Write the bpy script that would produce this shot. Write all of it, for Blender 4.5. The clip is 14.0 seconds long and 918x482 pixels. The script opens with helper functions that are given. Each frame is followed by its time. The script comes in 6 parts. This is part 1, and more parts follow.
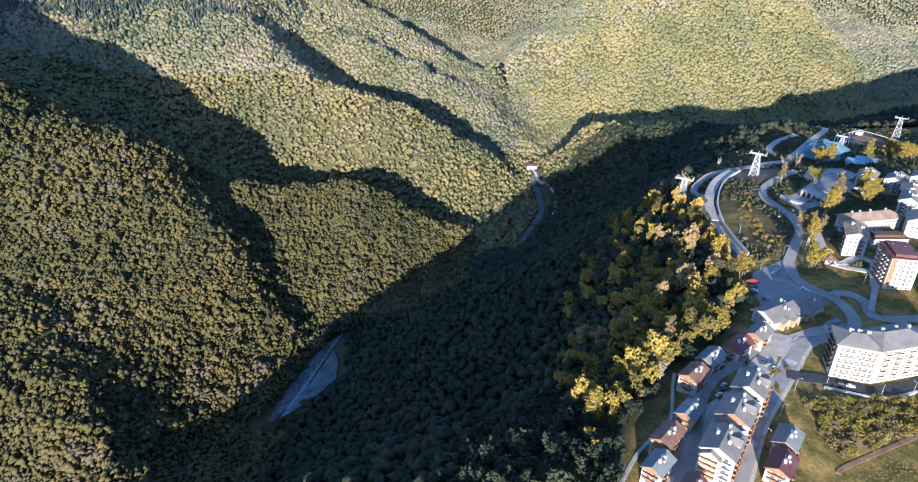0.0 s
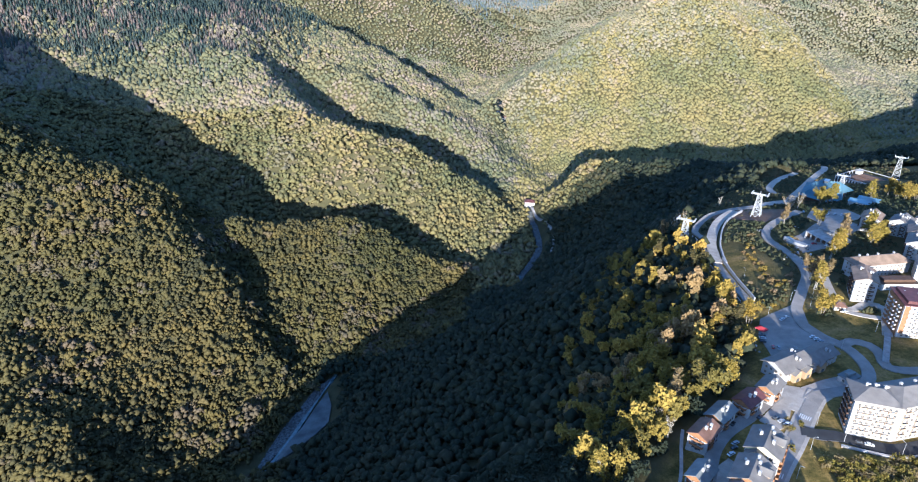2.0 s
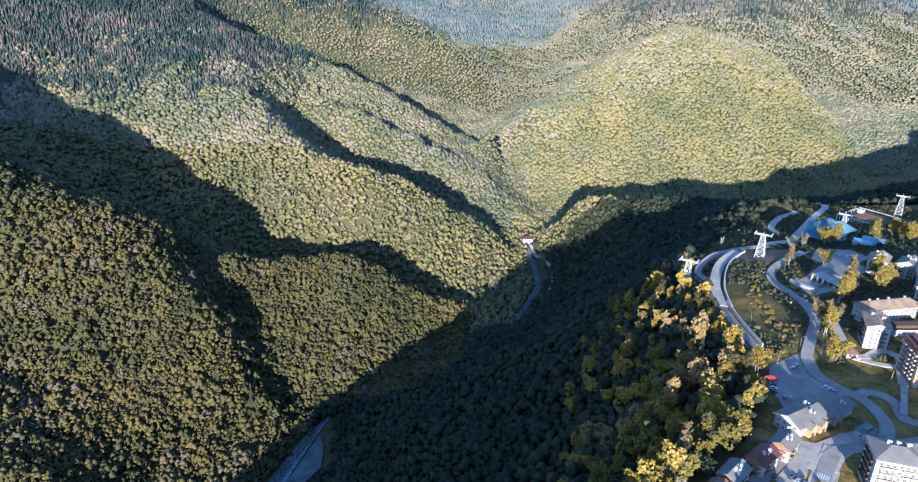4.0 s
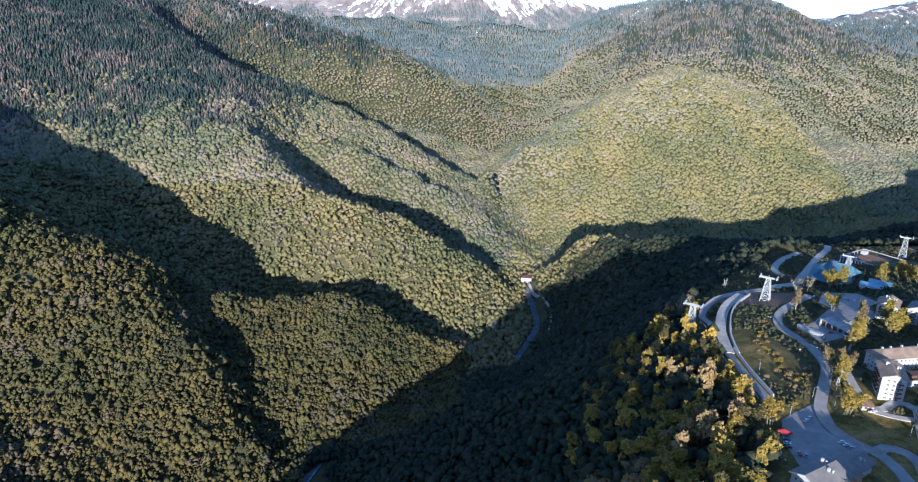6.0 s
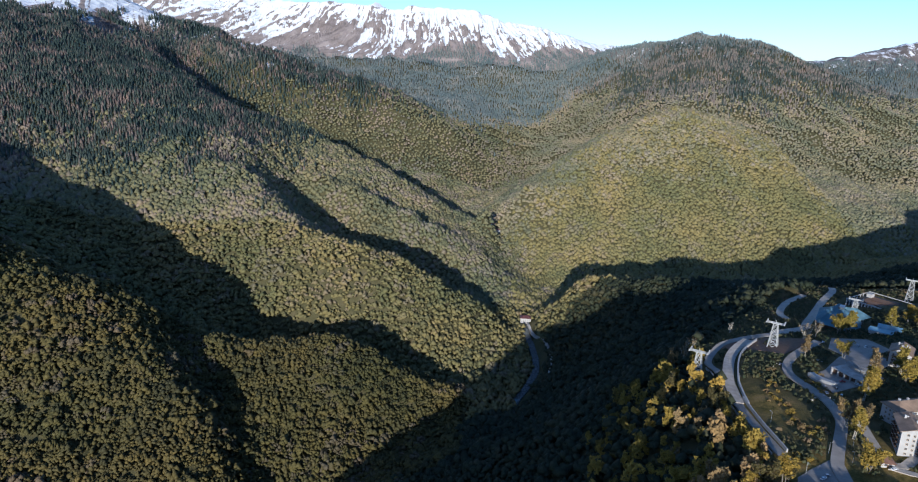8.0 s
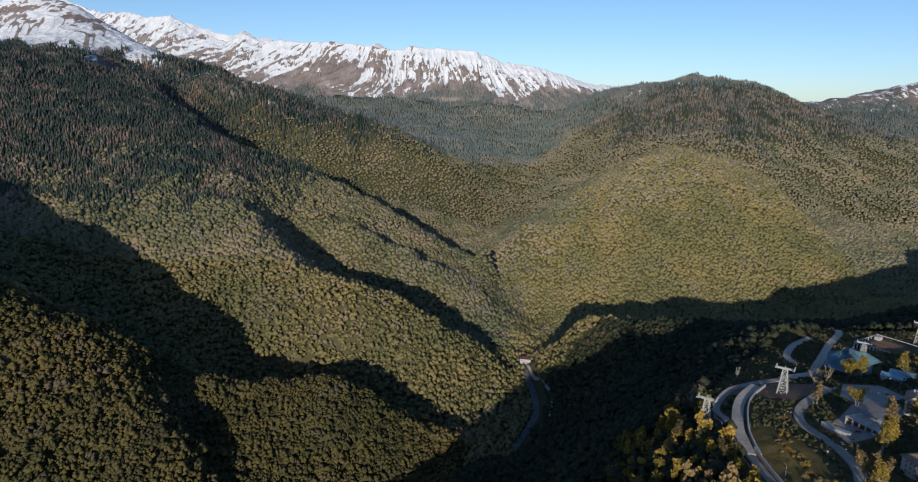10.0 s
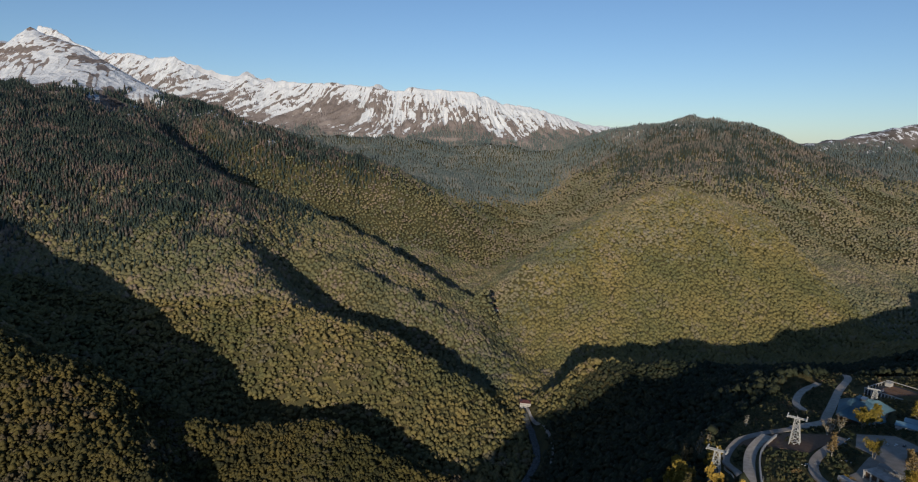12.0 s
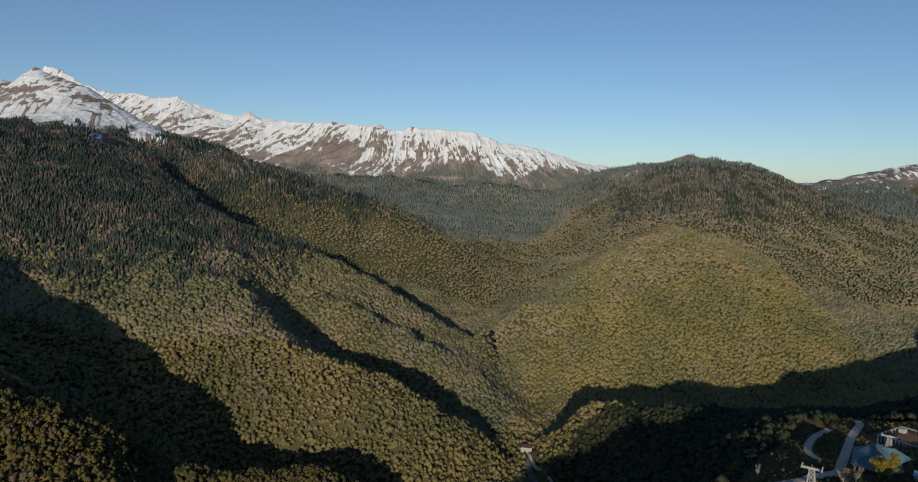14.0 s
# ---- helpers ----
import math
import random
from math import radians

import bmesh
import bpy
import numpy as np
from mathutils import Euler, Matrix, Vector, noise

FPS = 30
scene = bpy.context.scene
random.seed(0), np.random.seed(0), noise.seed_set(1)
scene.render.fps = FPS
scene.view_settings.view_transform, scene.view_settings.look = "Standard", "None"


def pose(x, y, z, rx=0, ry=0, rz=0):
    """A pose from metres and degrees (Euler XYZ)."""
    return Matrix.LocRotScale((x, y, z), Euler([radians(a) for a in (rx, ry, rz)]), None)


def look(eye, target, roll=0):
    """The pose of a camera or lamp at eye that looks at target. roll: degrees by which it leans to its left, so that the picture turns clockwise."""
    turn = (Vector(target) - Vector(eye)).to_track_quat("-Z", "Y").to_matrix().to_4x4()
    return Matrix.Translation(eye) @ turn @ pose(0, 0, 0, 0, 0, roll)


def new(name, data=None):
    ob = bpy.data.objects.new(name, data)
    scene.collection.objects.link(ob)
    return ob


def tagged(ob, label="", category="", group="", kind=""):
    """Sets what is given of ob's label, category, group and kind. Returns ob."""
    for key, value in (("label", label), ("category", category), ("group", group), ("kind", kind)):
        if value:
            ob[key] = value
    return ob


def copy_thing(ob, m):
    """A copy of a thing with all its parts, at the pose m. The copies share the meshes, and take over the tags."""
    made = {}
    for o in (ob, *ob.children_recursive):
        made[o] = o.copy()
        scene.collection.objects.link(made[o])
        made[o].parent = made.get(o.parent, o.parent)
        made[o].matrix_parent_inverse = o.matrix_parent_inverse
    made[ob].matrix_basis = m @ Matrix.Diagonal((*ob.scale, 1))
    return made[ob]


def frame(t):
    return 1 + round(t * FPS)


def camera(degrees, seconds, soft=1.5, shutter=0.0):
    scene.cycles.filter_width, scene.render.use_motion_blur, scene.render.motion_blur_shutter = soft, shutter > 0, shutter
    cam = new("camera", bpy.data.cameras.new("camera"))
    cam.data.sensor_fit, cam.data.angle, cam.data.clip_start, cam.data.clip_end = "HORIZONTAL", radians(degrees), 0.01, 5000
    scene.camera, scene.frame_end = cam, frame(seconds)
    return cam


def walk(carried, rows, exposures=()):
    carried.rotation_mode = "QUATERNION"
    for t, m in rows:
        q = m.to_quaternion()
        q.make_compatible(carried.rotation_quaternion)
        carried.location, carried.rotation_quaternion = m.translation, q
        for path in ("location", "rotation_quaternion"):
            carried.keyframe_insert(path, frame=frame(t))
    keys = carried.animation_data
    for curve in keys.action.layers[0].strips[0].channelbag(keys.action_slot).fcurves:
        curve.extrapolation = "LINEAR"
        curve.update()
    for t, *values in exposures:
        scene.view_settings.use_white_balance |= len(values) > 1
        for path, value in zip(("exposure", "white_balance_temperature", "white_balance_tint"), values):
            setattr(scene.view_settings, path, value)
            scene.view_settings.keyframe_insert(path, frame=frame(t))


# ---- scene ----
cam = camera(71.0, 14.0, 1.15)
METRES, EYE, TILT, LEAN, TURN = 110.0, 230.0, -27.8, 0.0, 0.0
ROWS = [
    (0.0, 0.0, 0.0, 0.0, -0.0, 0.0, -0.0),
    (0.5, 0.0007, 0.0331, 0.0177, -0.06, 0.76, -0.03),
    (1.0, 0.0019, 0.0661, 0.0351, -0.12, 1.51, -0.06),
    (1.5, 0.0027, 0.0993, 0.053, -0.18, 2.26, -0.1),
    (2.0, 0.0028, 0.132, 0.0707, -0.24, 2.97, -0.13),
    (2.5, 0.0037, 0.1651, 0.0881, -0.3, 3.7, -0.16),
    (3.0, 0.0037, 0.198, 0.1057, -0.36, 4.44, -0.19),
    (5.5, 0.0043, 0.3591, 0.1876, -0.66, 8.35, -0.42),
    (6.0, 0.0034, 0.3907, 0.2046, -0.71, 9.17, -0.48),
    (6.5, 0.0039, 0.4229, 0.2213, -0.75, 10.0, -0.53),
    (7.0, 0.0036, 0.4546, 0.2379, -0.8, 10.84, -0.58),
    (7.5, 0.0065, 0.4874, 0.257, -0.84, 11.65, -0.62),
    (8.0, 0.0065, 0.5186, 0.2741, -0.88, 12.48, -0.66),
    (10.5, 0.0004, 0.6726, 0.3531, -1.12, 16.66, -0.9),
    (11.0, 0.0012, 0.7054, 0.3705, -1.16, 17.55, -0.94),
    (11.5, 0.0001, 0.7327, 0.3859, -1.2, 18.33, -0.99),
    (12.0, 0.0007, 0.7647, 0.4021, -1.24, 19.23, -1.04),
    (12.5, 0.0019, 0.792, 0.4174, -1.26, 20.02, -1.07),
    (13.0, 0.0009, 0.8244, 0.4324, -1.29, 20.93, -1.1),
    (13.5, 0.0016, 0.8519, 0.4472, -1.3, 21.72, -1.12),
    (14.0, 0.0054, 0.8841, 0.4655, -1.31, 22.64, -1.15),
]
EXPOSURES = [(0.0, 1.65, 4800, 14), (3.0, 1.65, 4650, 14), (5.5, 1.4, 4600, 14), (8.0, 0.5, 4800, 13), (10.5, -0.08, 5400, 13), (14.0, -0.35, 5700, 9)]
walk(cam, [(t, pose(0, 0, EYE, TILT, LEAN, TURN) @ pose(METRES * x, METRES * y, METRES * z, 90 + pitch, roll, yaw)) for t, x, y, z, yaw, pitch, roll in ROWS], EXPOSURES)

# ---- light: low evening sun from behind the camera ----
SUN_TURN, SUN_UP = -10.0, 14.0
world = bpy.data.worlds.new("sky")
scene.world = world
world.use_nodes = True
wn, wl = world.node_tree.nodes, world.node_tree.links
sky = wn.new("ShaderNodeTexSky")
sky.sky_type, sky.sun_disc = "NISHITA", False
sky.sun_elevation, sky.sun_rotation = radians(SUN_UP), radians(180 - SUN_TURN)
sky.altitude, sky.air_density, sky.dust_density, sky.ozone_density = 1200, 1.0, 0.9, 2.0
wn["Background"].inputs["Strength"].default_value = 0.108
wl.new(sky.outputs[0], wn["Background"].inputs["Color"])

sun_data = bpy.data.lights.new("sun", "SUN")
sun_data.energy, sun_data.angle, sun_data.color = 5.0, radians(0.5), (1.0, 0.81, 0.55)
sun = new("sun", sun_data)
a, e = radians(SUN_TURN), radians(SUN_UP)
sun.matrix_world = look((0, 0, 0), (-math.sin(a) * math.cos(e), math.cos(a) * math.cos(e), -math.sin(e)))
sun.location = (600, -900, 900)

# ---- materials ----
def material(name, rough=0.8, metal=0.0, spec=0.3):
    m = bpy.data.materials.new(name)
    m.use_nodes = True
    b = m.node_tree.nodes["Principled BSDF"]
    b.inputs["Roughness"].default_value, b.inputs["Metallic"].default_value = rough, metal
    b.inputs["Specular IOR Level"].default_value = spec
    return m, m.node_tree.nodes, m.node_tree.links, b


def ramp(nodes, stops):
    r = nodes.new("ShaderNodeValToRGB")
    while len(r.color_ramp.elements) < len(stops):
        r.color_ramp.elements.new(0.5)
    for el, (p, c) in zip(r.color_ramp.elements, stops):
        el.position, el.color = p, (*c, 1)
    return r


def tex(nodes, links, scale, detail=4.0, rough=0.55, where=None):
    n = nodes.new("ShaderNodeTexNoise")
    n.inputs["Scale"].default_value, n.inputs["Detail"].default_value, n.inputs["Roughness"].default_value = scale, detail, rough
    if where is None:
        where = nodes.new("ShaderNodeNewGeometry").outputs["Position"]
    links.new(where, n.inputs["Vector"])
    return n


def mix(nodes, links, kind, fac, a, b):
    m = nodes.new("ShaderNodeMix")
    m.data_type, m.blend_type = "RGBA", kind
    for sock, v in ((m.inputs[0], fac), (m.inputs[6], a), (m.inputs[7], b)):
        if isinstance(v, (int, float)):
            sock.default_value = v
        elif isinstance(v, tuple):
            sock.default_value = (*v, 1)
        else:
            links.new(v, sock)
    return m.outputs[2]


def math_node(nodes, links, op, *vals):
    m = nodes.new("ShaderNodeMath")
    m.operation = op
    for sock, v in zip(m.inputs, vals):
        if isinstance(v, (int, float)):
            sock.default_value = v
        else:
            links.new(v, sock)
    return m.outputs[0]


def smooth_step(nodes, links, v, lo, hi):
    m = nodes.new("ShaderNodeMapRange")
    m.interpolation_type = "SMOOTHSTEP"
    links.new(v, m.inputs[0])
    m.inputs[1].default_value, m.inputs[2].default_value = lo, hi
    return m.outputs[0]


def bump(nodes, links, b, height, strength, dist):
    n = nodes.new("ShaderNodeBump")
    n.inputs["Strength"].default_value, n.inputs["Distance"].default_value = strength, dist
    links.new(height, n.inputs["Height"])
    links.new(n.outputs[0], b.inputs["Normal"])


def worn(name, colour, var=0.25, scale=0.5, rough=0.8, metal=0.0, fine=6.0, relief=0.01, per_object=0.0):
    """A plain surface with stains and grain at two scales."""
    m, n, l, b = material(name, rough, metal)
    dark = tuple(c * (1 - var) for c in colour)
    light = tuple(min(0.9, c * (1 + var * 0.6)) for c in colour)
    t1, t2 = tex(n, l, scale), tex(n, l, fine)
    c1 = ramp(n, [(0.3, dark), (0.7, light)])
    l.new(t1.outputs[0], c1.inputs[0])
    out = mix(n, l, "MULTIPLY", 0.35, c1.outputs[0], t2.outputs[0])
    if per_object:
        info = n.new("ShaderNodeObjectInfo")
        v = ramp(n, [(0.0, (1 - per_object,) * 3), (1.0, (1, 1, 1))])
        l.new(info.outputs["Random"], v.inputs[0])
        out = mix(n, l, "MULTIPLY", 1.0, out, v.outputs[0])
    l.new(out, b.inputs["Base Color"])
    bump(n, l, b, t2.outputs[0], 0.4, relief)
    return m


def foliage(name, stops, grain=0.55, relief=0.8):
    """Leaves: colour by tree, broken up by fine noise."""
    m, n, l, b = material(name, 0.75, spec=0.15)
    g = n.new("ShaderNodeNewGeometry")
    r = ramp(n, stops)
    tone = n.new("ShaderNodeAttribute")
    tone.attribute_name = "tone"
    l.new(tone.outputs["Fac"], r.inputs[0])
    t = tex(n, l, grain, 3.0, 0.7, g.outputs["Position"])
    v = ramp(n, [(0.3, (0.84, 0.84, 0.84)), (0.7, (1.1, 1.1, 1.1))])
    l.new(t.outputs[0], v.inputs[0])
    big = tex(n, l, 0.006, 3.0, 0.5, g.outputs["Position"])
    w = ramp(n, [(0.35, (0.78, 0.86, 0.8)), (0.65, (1.15, 1.08, 0.95))])
    l.new(big.outputs[0], w.inputs[0])
    c = mix(n, l, "MULTIPLY", 1.0, r.outputs[0], v.outputs[0])
    l.new(mix(n, l, "MULTIPLY", 1.0, c, w.outputs[0]), b.inputs["Base Color"])
    bump(n, l, b, t.outputs[0], 1.0, relief)
    return m


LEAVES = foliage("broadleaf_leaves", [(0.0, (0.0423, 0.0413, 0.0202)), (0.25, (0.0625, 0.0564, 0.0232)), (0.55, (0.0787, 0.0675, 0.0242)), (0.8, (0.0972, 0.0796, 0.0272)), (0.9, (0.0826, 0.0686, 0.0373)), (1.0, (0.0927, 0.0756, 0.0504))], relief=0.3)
# SPUR, MIXED, PALE: greyer and lighter with distance, haze mixed into the leaf colour
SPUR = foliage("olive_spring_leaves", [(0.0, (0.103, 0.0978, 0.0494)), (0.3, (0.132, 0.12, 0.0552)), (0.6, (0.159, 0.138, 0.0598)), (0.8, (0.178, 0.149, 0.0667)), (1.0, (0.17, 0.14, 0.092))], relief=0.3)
MIXED = foliage("hazed_mixed_leaves", [(0.0, (0.115, 0.115, 0.069)), (0.3, (0.147, 0.138, 0.0759)), (0.6, (0.178, 0.161, 0.0874)), (0.72, (0.182, 0.155, 0.109)), (1.0, (0.207, 0.172, 0.136))])
PALE = foliage("hazed_budding_leaves", [(0.0, (0.146, 0.142, 0.0896)), (0.35, (0.183, 0.168, 0.105)), (0.65, (0.213, 0.19, 0.123)), (1.0, (0.235, 0.202, 0.157))], 0.3)
CONIFER = foliage("conifer_needles", [(0.0, (0.0392, 0.0549, 0.0526)), (0.45, (0.065, 0.0806, 0.0717)), (0.5, (0.146, 0.132, 0.119)), (0.8, (0.185, 0.166, 0.146)), (1.0, (0.199, 0.159, 0.146))], 0.4)
OLIVE = foliage("yellow_olive_leaves", [(0.0, (0.15, 0.135, 0.064)), (0.35, (0.175, 0.153, 0.067)), (0.7, (0.198, 0.17, 0.072)), (0.86, (0.19, 0.162, 0.085)), (1.0, (0.2, 0.168, 0.105))], relief=0.3)
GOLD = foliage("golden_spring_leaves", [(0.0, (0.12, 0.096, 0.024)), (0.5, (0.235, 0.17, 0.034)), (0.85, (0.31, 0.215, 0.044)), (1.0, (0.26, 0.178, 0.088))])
# leaf colour darkened to paint in the shade of the gorge banks
GORGE_SHADED = foliage("shade_dark_gorge_leaves", [(0.0, (0.024, 0.03, 0.019)), (0.7, (0.036, 0.042, 0.025)), (1.0, (0.05, 0.05, 0.03))])
FIR = foliage("dark_fir_needles", [(0.0, (0.0291, 0.0448, 0.0448)), (0.6, (0.0594, 0.0762, 0.0672)), (0.75, (0.112, 0.093, 0.0851)), (1.0, (0.166, 0.127, 0.116))], 0.4)
# far firs: the blue and the paleness are haze painted into the needles
DISTANT = foliage("hazed_fir_needles", [(0.0, (0.11, 0.138, 0.15)), (0.5, (0.145, 0.17, 0.178)), (1.0, (0.2, 0.2, 0.19))], 0.3)
BARK = worn("grey_bark", (0.24, 0.21, 0.17), 0.35, 1.5, 0.9)


def ground_material():
    m, n, l, b = material("mountain_ground", 0.95, spec=0.1)
    g = n.new("ShaderNodeNewGeometry")
    p = g.outputs["Position"]
    xyz = n.new("ShaderNodeSeparateXYZ")
    l.new(p, xyz.inputs[0])
    nz = n.new("ShaderNodeSeparateXYZ")
    l.new(g.outputs["Normal"], nz.inputs[0])
    litter = ramp(n, [(0.3, (0.05, 0.05, 0.024)), (0.55, (0.08, 0.072, 0.034)), (0.75, (0.11, 0.09, 0.055))])
    l.new(tex(n, l, 0.05, 6.0, 0.65, p).outputs[0], litter.inputs[0])
    # scree and rock above the woods
    rock = ramp(n, [(0.35, (0.10, 0.085, 0.075)), (0.6, (0.19, 0.165, 0.15)), (0.75, (0.25, 0.22, 0.20))])
    l.new(tex(n, l, 0.012, 8.0, 0.7, p).outputs[0], rock.inputs[0])
    streak = n.new("ShaderNodeMapping")
    streak.inputs["Scale"].default_value = (1.0, 0.3, 0.11)
    streak.inputs["Rotation"].default_value = (0.0, radians(22), 0.0)
    l.new(p, streak.inputs[0])
    sn = tex(n, l, 0.042, 10.0, 0.74, streak.outputs[0])
    edge = tex(n, l, 0.004, 6.0, 0.6, p)
    alpine = n.new("ShaderNodeAttribute")
    alpine.attribute_name = "alpine"
    up = math_node(n, l, "MULTIPLY_ADD", edge.outputs[0], 260.0, alpine.outputs["Fac"])
    snow_line = math_node(n, l, "MULTIPLY_ADD", sn.outputs[0], 1500.0, up)
    patch = tex(n, l, 0.011, 6.0, 0.6, p)
    snow_line = math_node(n, l, "MULTIPLY_ADD", patch.outputs[0], 700.0, snow_line)
    snow_line = math_node(n, l, "MULTIPLY_ADD", nz.outputs[2], 420.0, snow_line)
    rocky = smooth_step(n, l, up, 350.0, 420.0)
    snowy = smooth_step(n, l, snow_line, 1990.0, 2070.0)
    c = mix(n, l, "MIX", rocky, litter.outputs[0], rock.outputs[0])
    # grass of the village, dry in patches
    lawn = ramp(n, [(0.34, (0.075, 0.07, 0.02)), (0.45, (0.15, 0.115, 0.034)), (0.54, (0.25, 0.175, 0.055)), (0.66, (0.34, 0.22, 0.095))])
    l.new(tex(n, l, 0.06, 9.0, 0.72, p).outputs[0], lawn.inputs[0])
    blades = ramp(n, [(0.32, (0.5, 0.55, 0.5)), (0.68, (1.25, 1.2, 1.1))])
    l.new(tex(n, l, 0.55, 6.0, 0.75, p).outputs[0], blades.inputs[0])
    mask = n.new("ShaderNodeAttribute")
    mask.attribute_name = "meadow"
    c = mix(n, l, "MIX", mask.outputs["Fac"], c, mix(n, l, "MULTIPLY", 1.0, lawn.outputs[0], blades.outputs[0]))
    snow = ramp(n, [(0.3, (0.68, 0.70, 0.74)), (0.7, (0.82, 0.82, 0.83))])
    l.new(edge.outputs[0], snow.inputs[0])
    l.new(mix(n, l, "MIX", snowy, c, snow.outputs[0]), b.inputs["Base Color"])
    bump(n, l, b, sn.outputs[0], 0.5, 6.0)
    return m


GROUND = ground_material()


def alpine_material():
    """Rock and scree with spring snow lying in the couloirs."""
    m, n, l, b = material("alpine_rock_and_snow", 0.9, spec=0.15)
    p = n.new("ShaderNodeNewGeometry").outputs["Position"]
    rock = ramp(n, [(0.32, (0.13, 0.108, 0.1)), (0.52, (0.21, 0.18, 0.168)), (0.72, (0.28, 0.245, 0.23))])
    l.new(tex(n, l, 0.014, 9.0, 0.72, p).outputs[0], rock.inputs[0])
    cover = n.new("ShaderNodeAttribute")
    cover.attribute_name = "snow"
    fine = tex(n, l, 0.05, 8.0, 0.72, p)
    s = math_node(n, l, "MULTIPLY_ADD", fine.outputs[0], 0.65, cover.outputs["Fac"])
    snowy = smooth_step(n, l, s, 0.80, 0.88)
    snow = ramp(n, [(0.3, (0.52, 0.55, 0.6)), (0.7, (0.66, 0.68, 0.71))])
    l.new(fine.outputs[0], snow.inputs[0])
    l.new(mix(n, l, "MIX", snowy, rock.outputs[0], snow.outputs[0]), b.inputs["Base Color"])
    bump(n, l, b, fine.outputs[0], 0.6, 7.0)
    return m


ALPINE = alpine_material()

# ---- the ground: one sheet through crest lines and stream lines ----
# near spur on the far bank, and its small side rib
NEAR_SPUR = [(-1350, 900, 260), (-1150, 930, 180), (-900, 955, 75), (-780, 960, 15), (-689, 960, -21), (-582, 940, -85), (-466, 980, -135), (-362, 1010, -197), (-278, 1030, -205), (-189, 1045, -212), (-129, 1040, -240), (-67, 1030, -270), (1, 1010, -298)]
SIDE_RIB = [(-459, 978, -145), (-401, 910, -190), (-339, 850, -228), (-302, 795, -264), (-262, 760, -292)]
FOOT_RIB = [(-600, 730, -218), (-513, 640, -245), (-444, 570, -262), (-400, 515, -280), (-365, 480, -302)]
# second spur, rising to the snow peak
SECOND_SPUR = [(132, 1260, -316), (58, 1290, -254), (-30, 1310, -208), (-105, 1330, -166), (-174, 1300, -140), (-247, 1300, -134), (-347, 1450, -102), (-498, 1600, -48), (-575, 1800, 8), (-641, 1960, 66), (-756, 2080, 108), (-901, 2230, 164), (-1170, 2480, 262), (-1300, 2600, 325), (-1700, 2950, 520), (-2025, 3300, 728)]
# third spur
THIRD_SPUR = [(116, 1890, -279), (49, 1905, -222), (-38, 1925, -169), (-126, 1950, -120), (-234, 1990, -70), (-328, 2040, -26), (-446, 2100, 2), (-569, 2160, 38), (-692, 2200, 62), (-817, 2220, 115)]
# low rib between them
LOW_RIB = [(-353, 1790, -82), (-268, 1750, -101), (-204, 1730, -120), (-110, 1700, -147), (-40, 1670, -185), (21, 1640, -229)]
# short rib above it
MID_RIB = [(-401, 2010, -22), (-314, 1950, -56), (-248, 1900, -88)]
# skyline ridge from the snow peak down to the river
SKYLINE = [(200, 2620, -195), (3, 2650, -31), (-283, 2700, 75), (-660, 2800, 193), (-1130, 2950, 356), (-1404, 3050, 458), (-1719, 3200, 625), (-2025, 3300, 728), (-2230, 3350, 674), (-2800, 3400, 690)]
# wooded hill and its front spur
WOODED_HILL = [(836, 4150, 255), (1001, 4093, 323), (1169, 4056, 352), (1302, 4026, 364), (1349, 4015, 392), (1414, 4000, 404), (1498, 3982, 372), (1546, 3972, 382), (1789, 3919, 336), (1853, 3905, 322), (1967, 3880, 264), (2231, 3700, 154), (2489, 3500, 28), (2900, 3300, -40)]
HILL_FRONT = [(1281, 3700, 306), (1180, 3350, 215), (1080, 3000, 105), (980, 2720, 25)]
# rounded hill in front of it
ROUND_HILL = [(105, 1835, -190), (229, 1960, -117), (423, 2090, -35), (591, 2180, 28), (748, 2260, 95), (892, 2270, 78), (1018, 2230, 11), (1131, 2100, -101), (1169, 1970, -173), (1182, 1850, -223)]
# snow range
SNOW_RANGE = [(-3300, 4750, 800), (-2393, 4700, 782), (-1946, 4700, 775), (-1457, 4700, 648), (-1036, 4650, 607), (-300, 4600, 600), (64, 4600, 583), (350, 4600, 491), (925, 4600, 367), (1211, 4600, 355)]
SNOW_EAST = [(2300, 4700, 268), (2626, 4700, 272), (2750, 4700, 300), (2915, 4700, 338), (3037, 4700, 382), (3159, 4700, 420), (3315, 4700, 462), (3900, 4500, 520)]
# crest behind the village, down to the stream
VILLAGE_CREST = [(171, 1340, -300), (218, 1290, -248), (257, 1260, -187), (305, 1240, -173), (445, 1130, -150), (560, 1080, -128)]
